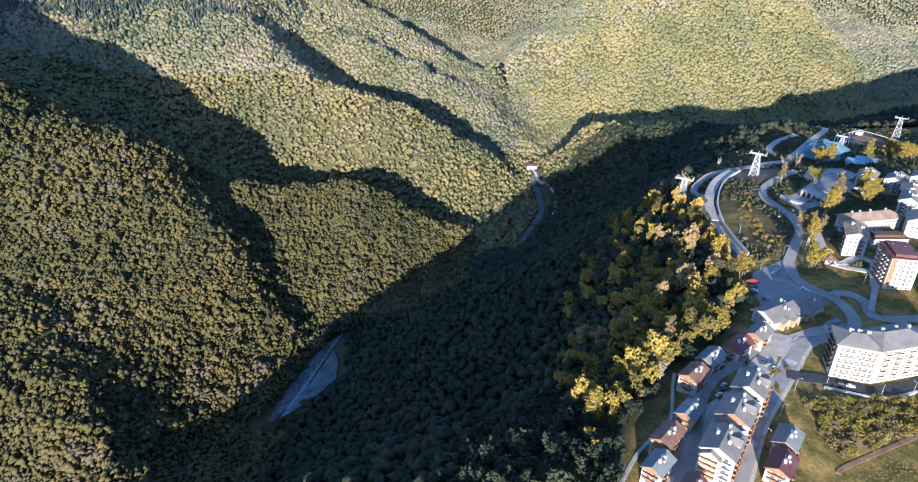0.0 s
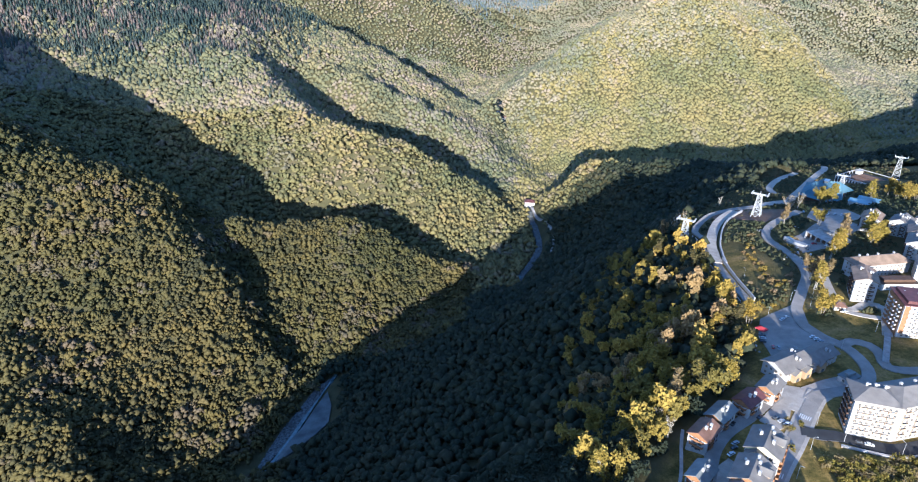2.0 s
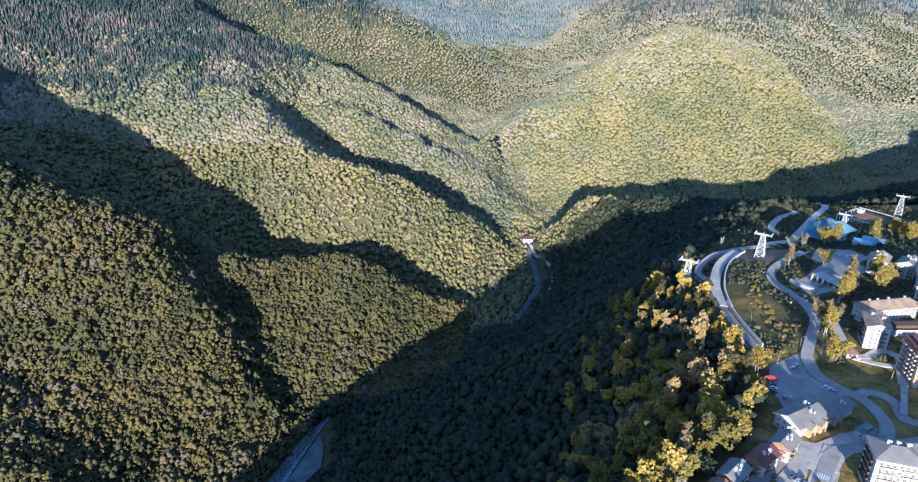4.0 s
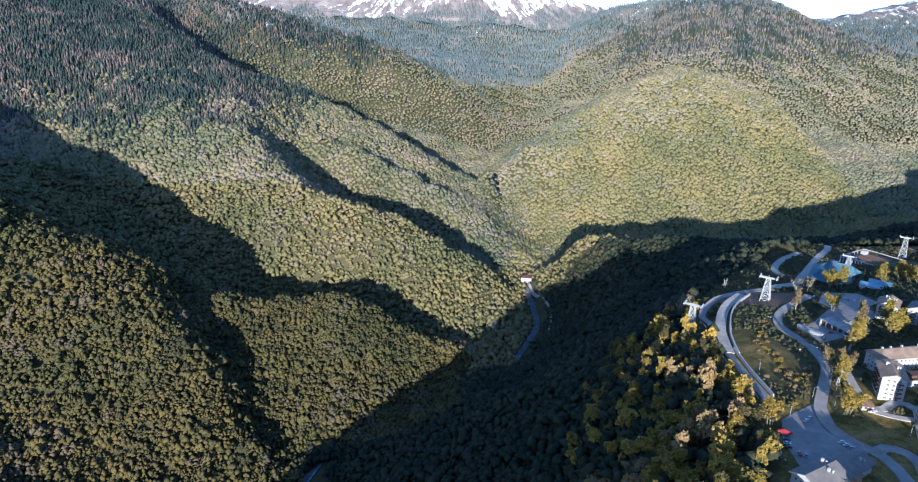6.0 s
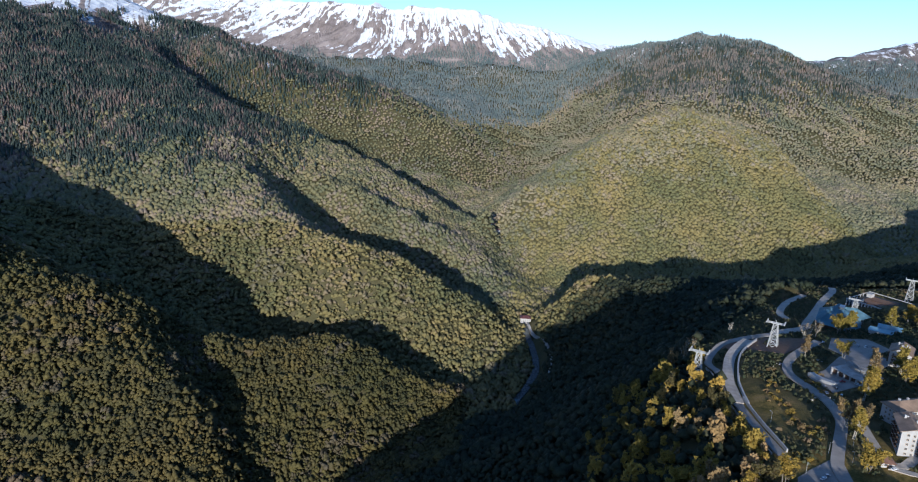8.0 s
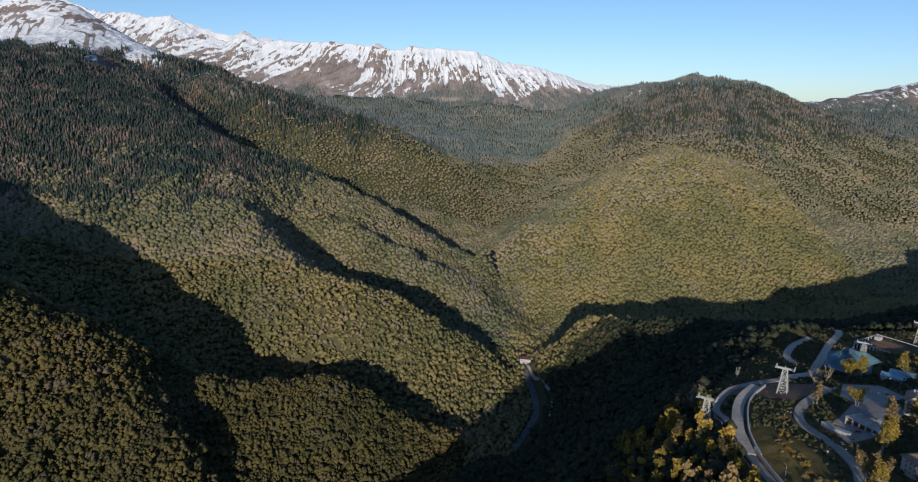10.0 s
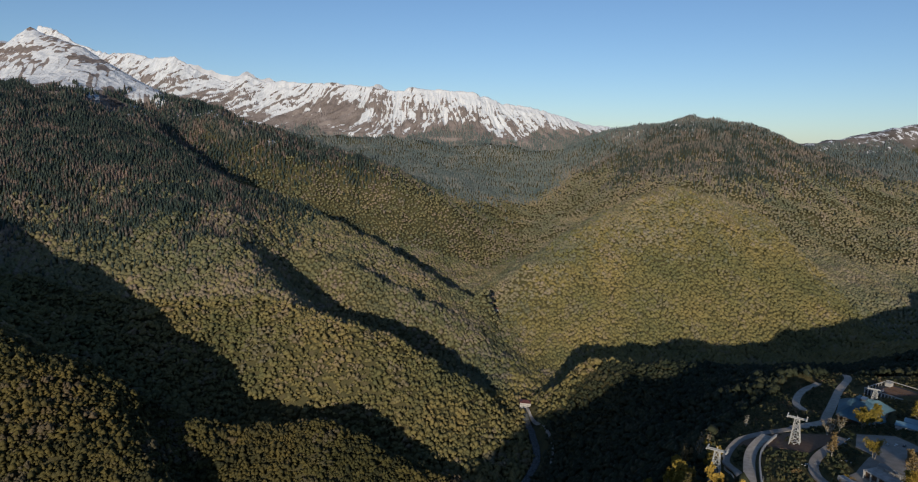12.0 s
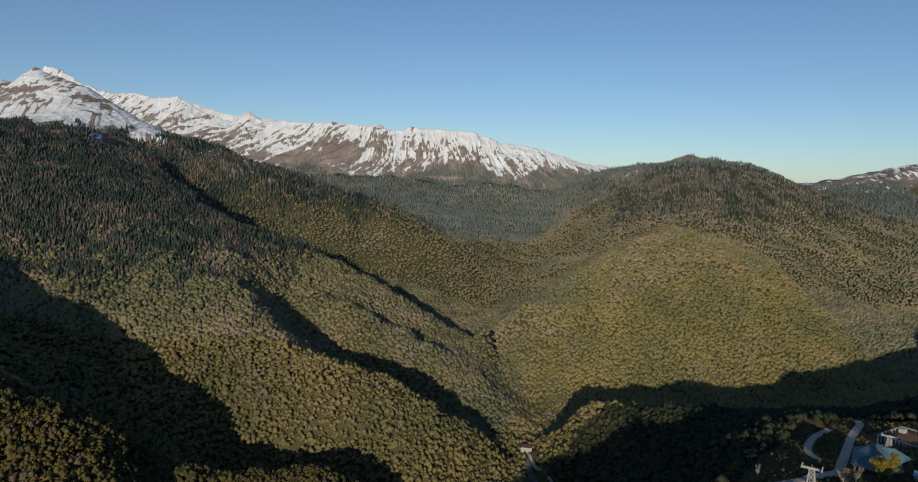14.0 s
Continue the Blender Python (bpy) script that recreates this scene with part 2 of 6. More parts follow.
# unseen ridge right of the village, added to shade the far hill's foot
UNSEEN_EAST_RIDGE = [(700, 300, 60), (800, 600, 45), (900, 800, 5), (970, 1000, -40), (1150, 1250, -70), (1600, 1600, -50), (2200, 2000, 80)]
WEST_SHOULDER = [(-1900, 1500, 330), (-1500, 1900, 300), (-1211, 2550, 310)]
CRESTS = [NEAR_SPUR, SIDE_RIB, FOOT_RIB, SECOND_SPUR, THIRD_SPUR, LOW_RIB, MID_RIB, SKYLINE, WOODED_HILL, HILL_FRONT, ROUND_HILL, SNOW_RANGE, SNOW_EAST, VILLAGE_CREST, UNSEEN_EAST_RIDGE, WEST_SHOULDER]
RIVER = [(-700, 300, -360), (-500, 400, -350), (-362, 468, -345), (-322, 525, -342), (-236, 605, -338), (-176, 748, -334), (-82, 920, -330), (112, 1014, -326), (170, 1152, -322), (166, 1350, -315), (170, 1629, -300), (135, 1800, -284), (95, 1930, -266), (80, 2100, -255), (130, 2350, -235), (280, 2680, -205), (460, 3200, -110), (560, 3700, 10), (600, 4100, 130)]
RIB_GULLY = [(-420, 985, -200), (-345, 925, -252), (-300, 865, -288), (-262, 815, -312), (-232, 775, -330)]
FOOT_GULLY = [(-530, 720, -240), (-470, 640, -273), (-405, 570, -290), (-366, 520, -312)]
SPUR_BROOK = [(20, 1070, -326), (-170, 1150, -312), (-350, 1170, -295), (-560, 1180, -235), (-800, 1230, -140), (-1050, 1330, -50), (-1400, 1550, 100)]
SECOND_BROOK = [(132, 1335, -313), (67, 1410, -302), (-13, 1465, -298), (-140, 1500, -286), (-245, 1595, -242), (-340, 1700, -175), (-440, 1830, -88)]
LOW_GULLY = [(-406, 1870, -73), (-326, 1830, -103), (-194, 1790, -160), (-67, 1740, -212)]
THIRD_BROOK = [(60, 2010, -256), (0, 2060, -236), (-120, 2085, -205), (-225, 2130, -180), (-330, 2180, -150), (-450, 2240, -112), (-570, 2310, -65), (-690, 2370, -22), (-950, 2620, 140), (-1300, 2850, 330)]
EAST_BROOK = [(171, 1390, -312), (450, 1500, -300), (800, 1600, -290), (1300, 1750, -250), (1900, 2300, -180), (2600, 2900, -90)]
RANGE_VALLEY = [(-2500, 3900, 430), (-1500, 3700, 230), (-700, 3500, 120), (0, 3350, 10), (450, 3250, -100)]
RANGE_FOOT = [(-1900, 4350, 430), (-1000, 4300, 330), (-300, 4300, 300), (350, 4300, 270), (800, 4350, 240)]
EAST_VALLEY = [(1700, 4400, 150), (2400, 4300, 130), (3000, 4000, 120), (3800, 3600, 100)]
PEAK_GULLY = [(-2160, 3260, 615), (-2110, 3130, 562), (-2010, 2960, 498), (-1870, 2760, 430)]
HILL_HOLLOW = [(230, 2230, -185), (480, 2420, -80), (800, 2540, -10), (1050, 2480, -50), (1220, 2250, -140), (1330, 1950, -215)]
BEHIND_RANGE = [(-3000, 5200, 350), (0, 5200, 250), (3500, 5200, 250)]
STREAMS = [RIVER, RIB_GULLY, FOOT_GULLY, SPUR_BROOK, SECOND_BROOK, LOW_GULLY, THIRD_BROOK, EAST_BROOK, RANGE_VALLEY, RANGE_FOOT, EAST_VALLEY, PEAK_GULLY, HILL_HOLLOW, BEHIND_RANGE]
TERRACE_EDGE = [(60, 100, 0), (91, 232, -3), (122, 274, 0), (188, 375, -5), (206, 440, -12), (214, 520, -22), (226, 570, -26), (260, 660, -39), (340, 780, -58), (440, 885, -70), (540, 965, -79)]
TERRACE_ROAD = [(150, 60, 0), (165, 206, 0), (192, 279, 2), (234, 400, -4), (258, 470, -8), (280, 540, -13), (292, 600, -17), (325, 655, -27), (390, 700, -36), (520, 860, -66)]
TERRACE_MIDDLE = [(240, 60, 5), (250, 250, 3), (300, 330, 4), (300, 450, -1), (345, 540, -5), (420, 620, -14), (520, 740, -38), (640, 860, -62)]
TERRACE_BACK = [(380, 60, 10), (380, 300, 8), (420, 470, 5), (470, 560, -2), (580, 680, -22)]
# dip behind the terrace edge, sunk so that low sun misses it
SHADED_DIP = [(330, 940, -122), (400, 1000, -128), (490, 1040, -122), (600, 1060, -120)]
# the wooded flank below the village
FLANK = [(20, 400, -160), (60, 560, -165), (110, 700, -175), (200, 850, -185), (270, 1000, -195)]
BANK = [(62, 310, -58), (113, 390, -48), (152, 480, -44), (172, 600, -78), (245, 760, -108)]
GORGE_SIDE = [(-160, 420, -260), (-90, 560, -260), (0, 760, -260), (120, 900, -265)]
PLATEAU = [TERRACE_EDGE, TERRACE_ROAD, TERRACE_MIDDLE, TERRACE_BACK, SHADED_DIP, FLANK, BANK, GORGE_SIDE]
BEHIND = [(-3600, -700, -100), (-1500, -700, -200), (0, -700, -120), (1500, -700, -50), (3900, -700, 0)]
BEHIND_GORGE = [(-700, -300, -330), (-300, 0, -320), (-350, 120, -300)]
BEHIND_TERRACE = [(0, -300, -60), (200, -200, 0), (500, -100, 0)]
WEST_SIDE = [(-1200, 200, -250), (-1000, 500, -200), (-900, 700, -90)]
# nose of ground out of view, added to cast the shadow over the gorge
UNSEEN_NOSE = [(60, 165, 17), (20, 206, -20), (-40, 256, -76), (-97, 298, -120), (-200, 295, -174), (-290, 285, -228), (-400, 270, -294)]
FAR_WEST = [(-3600, 800, 200), (-3600, 2500, 500)]
FAR_EAST = [(3900, 800, 200), (3900, 2500, 200)]
OUTSIDE = [BEHIND, BEHIND_GORGE, BEHIND_TERRACE, WEST_SIDE, UNSEEN_NOSE, FAR_WEST, FAR_EAST]


def densify(line, step):
    out = []
    for p, q in zip(line, line[1:]):
        p, q = np.array(p, float), np.array(q, float)
        k = max(1, int(np.hypot(*(q - p)[:2]) / step))
        out += [p + (q - p) * i / k for i in range(k)]
    return out + [np.array(line[-1], float)]


def centres():
    pts = []
    for group in (CRESTS, STREAMS, PLATEAU, OUTSIDE):
        for line in group:
            pts += densify(line, 60 if line[0][1] < 1500 else 120)
    keep = []
    for p in pts:
        if all((p[0] - q[0]) ** 2 + (p[1] - q[1]) ** 2 > 22 ** 2 for q in keep):
            keep.append(p)
    return np.array(keep)


LINES = centres()


def solve_weights(smooth=4.0):
    n = len(LINES)
    d = np.hypot(LINES[:, None, 0] - LINES[None, :, 0], LINES[:, None, 1] - LINES[None, :, 1])
    full = np.zeros((n + 1, n + 1))
    full[:n, :n] = -d - smooth * np.eye(n)
    full[:n, n] = full[n, :n] = 1
    return np.linalg.solve(full, np.append(LINES[:, 2], 0))


WEIGHTS = solve_weights()
LATTICE = np.random.RandomState(7).rand(256, 256)


def value_noise(x, y):
    xi, yi = np.floor(x).astype(int), np.floor(y).astype(int)
    u, v = x - xi, y - yi
    u, v = u * u * (3 - 2 * u), v * v * (3 - 2 * v)
    g = lambda i, j: LATTICE[(xi + i) % 256, (yi + j) % 256]
    return (g(0, 0) * (1 - u) + g(1, 0) * u) * (1 - v) + (g(0, 1) * (1 - u) + g(1, 1) * u) * v - 0.5


def in_village(x, y):
    """1 on the levelled ground of the village, 0 in the woods."""
    edge = np.interp(y, [60, 170, 200, 232, 260, 285, 305, 335, 360, 379, 427, 467, 520, 568, 612, 660, 780, 880, 950], [40, 58, 68, 80, 100, 124, 148, 172, 182, 188, 200, 206, 213, 222, 231, 250, 335, 432, 528])
    return np.clip((x - edge) / 8, 0, 1) * np.clip((1000 - y) / 40, 0, 1) * np.clip((720 - x) / 60, 0, 1)


def base_height(x, y):
    z = np.full(x.shape, WEIGHTS[-1])
    for i in range(0, len(x), 4000):
        s = slice(i, i + 4000)
        d = np.hypot(x[s, None] - LINES[None, :, 0], y[s, None] - LINES[None, :, 1])
        z[s] -= d @ WEIGHTS[:-1]
    return z


def ridged(x, y):
    return 1 - 4 * np.abs(value_noise(x, y))


PEAK, RANGE = (-2720, -1050, 2330, 3420), (-2860, 1300, 4215, 4790)
# crest of the snow range and the upper edge of the woods below it
RANGE_CREST = [(-2900, 960), (-2735, 945), (-2549, 833), (-2372, 782), (-2201, 786), (-2066, 757), (-1913, 774), (-1814, 717), (-1715, 661), (-1535, 606), (-1414, 666), (-1293, 617), (-1192, 630), (-1031, 617), (-821, 627), (-545, 599), (-342, 582), (-302, 610), (-139, 602), (146, 586), (353, 514), (475, 508), (703, 457), (932, 386), (1139, 372), (1300, 340)]
TREE_LINE = [(-2600, 400), (-1700, 330), (-1230, 250), (-1039, 300), (-887, 330), (-811, 285), (-658, 235), (-467, 228), (-199, 262), (-105, 325), (105, 348), (299, 262), (416, 226), (603, 342), (836, 312), (1300, 300)]


def inside(x, y, area, rim):
    x0, x1, y0, y1 = area
    return np.clip(np.minimum(np.minimum(x - x0, x1 - x), np.minimum(y - y0, y1 - y)) / rim, 0, 1)


def faces(x, y, area):
    """Ribs and couloirs of the bare faces: how far out each place stands, from -1 to 1."""
    if area is RANGE:
        lean = np.interp(x, [-2400, -1800, -900, -500, 100, 900], [0.5, 1.0, 0.85, 0.25, -0.25, -0.6])
        u = x - lean * (y - 4650) + 60 * value_noise(x / 170, y / 170) + 16 * value_noise(x / 40, y / 40)
        return 0.36 * ridged(u / 34 + 3.3, y / 260) + 0.34 * ridged(u / 15 + 9.1, y / 120) + 0.3 * ridged(u / 7.5 + 1.7, y / 60)
    return 0.5 * ridged(x / 150 + 4.4, y / 240 + 1.2) + 0.3 * ridged(x / 62 + 2.2, y / 120 + 8.1) + 0.2 * ridged(x / 22 + 6.3, y / 50)


def alpine_height(x, y, area):
    z = base_height(x, y)
    if area is PEAK:
        bare = np.clip((z - 250) / 150, 0, 1)
        return z + bare * (11 * (faces(x, y, area) - 0.45) + 3 * ridged(x / 33, y / 33))
    crest = np.interp(x, *zip(*RANGE_CREST)) + 7 * ridged(x / 47, y / 60) + 3 * ridged(x / 19, y / 40) - 4
    foot = np.interp(x, [-2800, -1900, -1000, -300, 350, 800, 1300], [480, 400, 290, 265, 255, 235, 225])
    rise = np.clip((y - 4240) / 410, 0, 1)
    face = foot + (crest - foot) * rise ** 1.2 - 0.7 * np.maximum(y - 4650, 0)
    face += 34 * np.sin(np.pi * np.clip(rise, 0, 1)) * (faces(x, y, area) - 0.4)
    w = np.clip((y - 4222) / 50, 0, 1)
    return z + (face - z) * w * w * (3 - 2 * w)


def snow_cover(x, y, z, area):
    """More than a half where snow lies: high up, in the couloirs, and off the rock bands."""
    if area is RANGE:
        crest, trees = np.interp(x, *zip(*RANGE_CREST)), np.interp(x, *zip(*TREE_LINE))
        up = (z - trees) / (crest - trees)
        field = np.interp(x, [-2500, -1900, -1700, -1000, -700, -330, -200, 300, 700], [0.12, 0.05, -0.02, -0.04, -0.14, -0.1, 0.16, 0.22, 0.4])
        return 0.47 + field + 0.9 * np.clip(up - 0.52, -0.6, 0.5) - 1.15 * (faces(x, y, area) - 0.36) + 0.35 * value_noise(x / 70, y / 70) + 0.5 * value_noise(x / 17, y / 17) + 0.4 * value_noise(x / 8, y / 12) - np.clip((0.12 - up) / 0.12, 0, 1)
    bands = value_noise(x / 62 + 0.3, z / 30 + 5.0) + 0.6 * value_noise(x / 24, z / 14) + 0.5 * value_noise(x / 10, z / 9)
    rock = np.clip((bands - 0.06) * 5, 0, 1) * np.clip((z - 500) / 30, 0, 1) * np.clip((688 - z) / 20, 0, 1)
    streaks = np.clip((ridged(x / 21 + 0.02 * y, y / 150) - 0.72 + 0.5 * value_noise(x / 60, y / 60)) * 3, 0, 0.8) * np.clip((600 - z) / 60, 0, 1)
    rock = np.maximum(rock, streaks)
    cap = np.clip((z - 708 + 20 * value_noise(x / 30, y / 30)) / 8, 0, 1)
    low = np.clip((452 - z + 70 * value_noise(x / 75, y / 75) + 40 * value_noise(x / 24, y / 24)) / 70, 0, 1.4)
    gully = np.exp(-((x + 2190 - (690 - z) * 0.75 + 30 * value_noise(y / 40, z / 40)) / 16) ** 2)
    clearing = np.exp(-(((x + 1330) / 55) ** 2 + ((y - 2640) / 100) ** 2) ** 2)
    return 0.98 + 0.8 * clearing - 0.95 * np.maximum(np.maximum(rock, cap), gully) - 0.75 * low


def height(x, y):
    x, y = np.atleast_1d(np.asarray(x, float)), np.atleast_1d(np.asarray(y, float))
    z = base_height(x, y)
    wild = 1 - in_village(x, y)
    far = np.clip((np.hypot(x, y) - 600) / 2500, 0, 1)
    rough = np.zeros(x.shape)
    for size, amp in ((310, 26), (150, 15), (70, 8), (33, 4)):
        rough += (amp * (0.25 + 0.55 * far)) * (1 - 2 * np.abs(value_noise(x / size + 3.1, y / size + 7.7)) * 2)
    crag = np.clip((z - 330) / 200, 0, 1)
    for size, amp in ((420, 70), (190, 46), (90, 26), (42, 10)):
        rough += amp * crag * (0.34 - 2 * np.abs(value_noise(x / size + 11.3, y / size + 5.1)))
    # couloirs down the bare faces
    for size, amp in ((85, 26), (38, 9)):
        rough += amp * crag * (0.3 - 2 * np.abs(value_noise(x / size + 0.35 * value_noise(x / 200, y / 90), y / (size * 4.5) + 2.2)))
    return z + rough * wild


def ground_at(x, y):
    return float(height([x], [y])[0])


def steps(*spans):
    out = []
    for a, b, d in spans:
        out += list(np.arange(a, b, d))
    return np.array(out + [spans[-1][1]], float)


def sheet(name, xs, ys, z, mat):
    nx, ny = len(xs), len(ys)
    gx, gy = np.meshgrid(xs, ys)
    co = np.stack([gx.ravel(), gy.ravel(), z], 1)
    i = (np.arange(ny - 1)[:, None] * nx + np.arange(nx - 1)[None, :]).ravel()
    quads = np.stack([i, i + 1, i + nx + 1, i + nx], 1)
    me = bpy.data.meshes.new(name)
    me.vertices.add(len(co))
    me.vertices.foreach_set("co", co.ravel().astype(np.float32))
    me.loops.add(quads.size)
    me.loops.foreach_set("vertex_index", quads.ravel().astype(np.int32))
    me.polygons.add(len(quads))
    me.polygons.foreach_set("loop_start", (np.arange(len(quads)) * 4).astype(np.int32))
    me.polygons.foreach_set("use_smooth", np.ones(len(quads), bool))
    me.update(calc_edges=True)
    me.materials.append(mat)
    return new(name, me)


GX = steps((-3600, -2700, 50), (-2700, -1600, 30), (-1600, -700, 20), (-700, 60, 10), (60, 420, 5), (420, 800, 10), (800, 1600, 22), (1600, 3900, 36))
GY = steps((-700, 150, 50), (150, 760, 6), (760, 1500, 10), (1500, 2600, 20), (2600, 3500, 30), (3500, 4250, 35), (4250, 5200, 60))
_gx, _gy = np.meshgrid(GX, GY)
_z = height(_gx.ravel(), _gy.ravel())
_bare = np.clip((_z - 250) / 60, 0, 1)
_under = np.maximum(inside(_gx.ravel(), _gy.ravel(), PEAK, 120) * np.clip((_z - 330) / 60, 0, 1), inside(_gx.ravel(), _gy.ravel(), RANGE, 60))
ground = sheet("ground", GX, GY, _z - 300 * _under, GROUND)
_hill = 190 * np.exp(-((_gx.ravel() - 1680) / 520) ** 2 - ((_gy.ravel() - 3900) / 420) ** 2)
_at = ground.data.attributes.new("alpine", "FLOAT", "POINT")
_at.data.foreach_set("value", (_z - _hill).astype(np.float32))
# grass fades near y 450; the dark litter beyond partly stands in for shade
_at = ground.data.attributes.new("meadow", "FLOAT", "POINT")
_at.data.foreach_set("value", (in_village(_gx.ravel(), _gy.ravel()) * np.maximum(np.clip((450 - _gy.ravel()) / 40, 0.15, 1), np.exp(-((_gx.ravel() - 243) / 18) ** 2 - ((_gy.ravel() - 495) / 45) ** 2))).astype(np.float32))
tagged(ground, "steep mountain ground with leaf litter, bare rock and spring snow", "ground", kind="structure")

# the bare faces carry snow in their couloirs, and more of it the higher they rise
for _name, _area, _step, _label in (("snow_peak", PEAK, (4.5, 6), "snow-patched rocky mountain top above the fir forest"), ("snow_range", RANGE, (4.2, 8), "long snowy mountain range with brown rock ribs")):
    _xs, _ys = np.arange(_area[0], _area[1] + 1, _step[0]), np.arange(_area[2], _area[3] + 1, _step[1])
    _gx, _gy = [g.ravel() for g in np.meshgrid(_xs, _ys)]
    _z = alpine_height(_gx, _gy, _area)
    _edge = inside(_gx, _gy, _area, 40)
    if _area is PEAK:
        _edge = _edge * np.clip((base_height(_gx, _gy) - 335) / 50, 0, 1)
    _face = sheet(_name, _xs, _ys, _z - 120 * (1 - _edge), ALPINE)
    _snow = snow_cover(_gx, _gy, _z, _area)
    _at = _face.data.attributes.new("snow", "FLOAT", "POINT")
    _at.data.foreach_set("value", _snow.astype(np.float32))
    tagged(_face, _label, "mountain", kind="structure")


def surface(x, y):
    """The ground with the bare faces on it."""
    z = height(x, y)
    for area in (PEAK, RANGE):
        k = inside(x, y, area, 40) > 0.9
        if area is PEAK:
            k &= base_height(x, y) > 385
        z = np.where(k, alpine_height(x, y, area), z)
    return z

# ---- the woods: thousands of crowns joined into a few sheets of trees ----
def crown_shape(sub, seed, squash=1.0, lumps=0.28):
    bm = bmesh.new()
    if sub:
        bmesh.ops.create_icosphere(bm, subdivisions=sub, radius=1)
    else:
        for v in ((1, 0, -0.2), (-0.5, 0.87, -0.1), (-0.5, -0.87, -0.3), (0.05, 0.1, 1.0), (0.5, 0.6, 0.45), (-0.6, 0.0, 0.5)):
            bm.verts.new(v)
        bmesh.ops.convex_hull(bm, input=bm.verts)
    r = random.Random(seed)
    for v in bm.verts:
        k = 1 + r.uniform(-lumps, lumps)
        v.co = Vector((v.co.x * k, v.co.y * k, v.co.z * k * squash))
    bmesh.ops.triangulate(bm, faces=bm.faces)
    bm.verts.index_update()
    co = np.array([v.co[:] for v in bm.verts])
    tri = np.array([[v.index for v in f.verts] for f in bm.faces])
    bm.free()
    return co, tri


def clump_shape(seed, count, size, tetra=False):
    """A crown built up from many lumps of leaves round a dome."""
    r = random.Random(seed)
    lump, faces = crown_shape(0, seed, 1.0, 0.25)
    if tetra:
        lump, faces = np.array([(1, 0, -0.7), (-0.5, 0.87, -0.7), (-0.5, -0.87, -0.7), (0, 0, 1.0)]), np.array([(0, 1, 3), (1, 2, 3), (2, 0, 3), (0, 2, 1)])
    hubs = [(r.uniform(-0.6, 0.6), r.uniform(-0.6, 0.6), r.uniform(-0.3, 1.0), r.uniform(0.28, 0.5)) for _ in range(7)]
    cos, tris = [], []
    for i in range(count):
        u = r.uniform(-0.25, 1.0) if count > 5 else r.uniform(-0.1, 0.8)
        a = r.uniform(0, 6.283) + i * 2.4
        f = math.sqrt(max(0.0, 1 - u * u)) * r.uniform(0.55, 0.9)
        at = np.array((math.cos(a) * f, math.sin(a) * f, u * 0.8))
        if count > 100:
            hub, way = hubs[i % len(hubs)], np.array([r.gauss(0, 1) for _ in range(3)])
            at = np.array(hub[:3]) + way / np.linalg.norm(way) * hub[3] * r.uniform(0.6, 1.0)
        s = size * r.uniform(0.7, 1.25)
        m = np.array(Euler((r.uniform(-1.5, 1.5), r.uniform(-1.5, 1.5), r.uniform(0, 6))).to_matrix()) if tetra else np.eye(3)
        tris.append(faces + i * len(lump))
        cos.append((lump @ m.T) * s + at)
    return np.concatenate(cos), np.concatenate(tris)


def spire_shape(seed, sides=5):
    """A conifer: two stacked cones with ragged skirts."""
    r = random.Random(seed)
    co, tri = [], []
    for z0, z1, rad in ((0.0, 0.75, 1.0), (0.45, 1.35, 0.68)):
        k = len(co)
        co += [(math.cos(6.283 * i / sides) * rad * r.uniform(0.75, 1.2), math.sin(6.283 * i / sides) * rad * r.uniform(0.75, 1.2), z0 * 2.2 + r.uniform(-0.1, 0.1)) for i in range(sides)]
        co.append((0, 0, z1 * 2.2))
        tri += [(k + i, k + (i + 1) % sides, k + sides) for i in range(sides)]
    return np.array(co), np.array(tri)


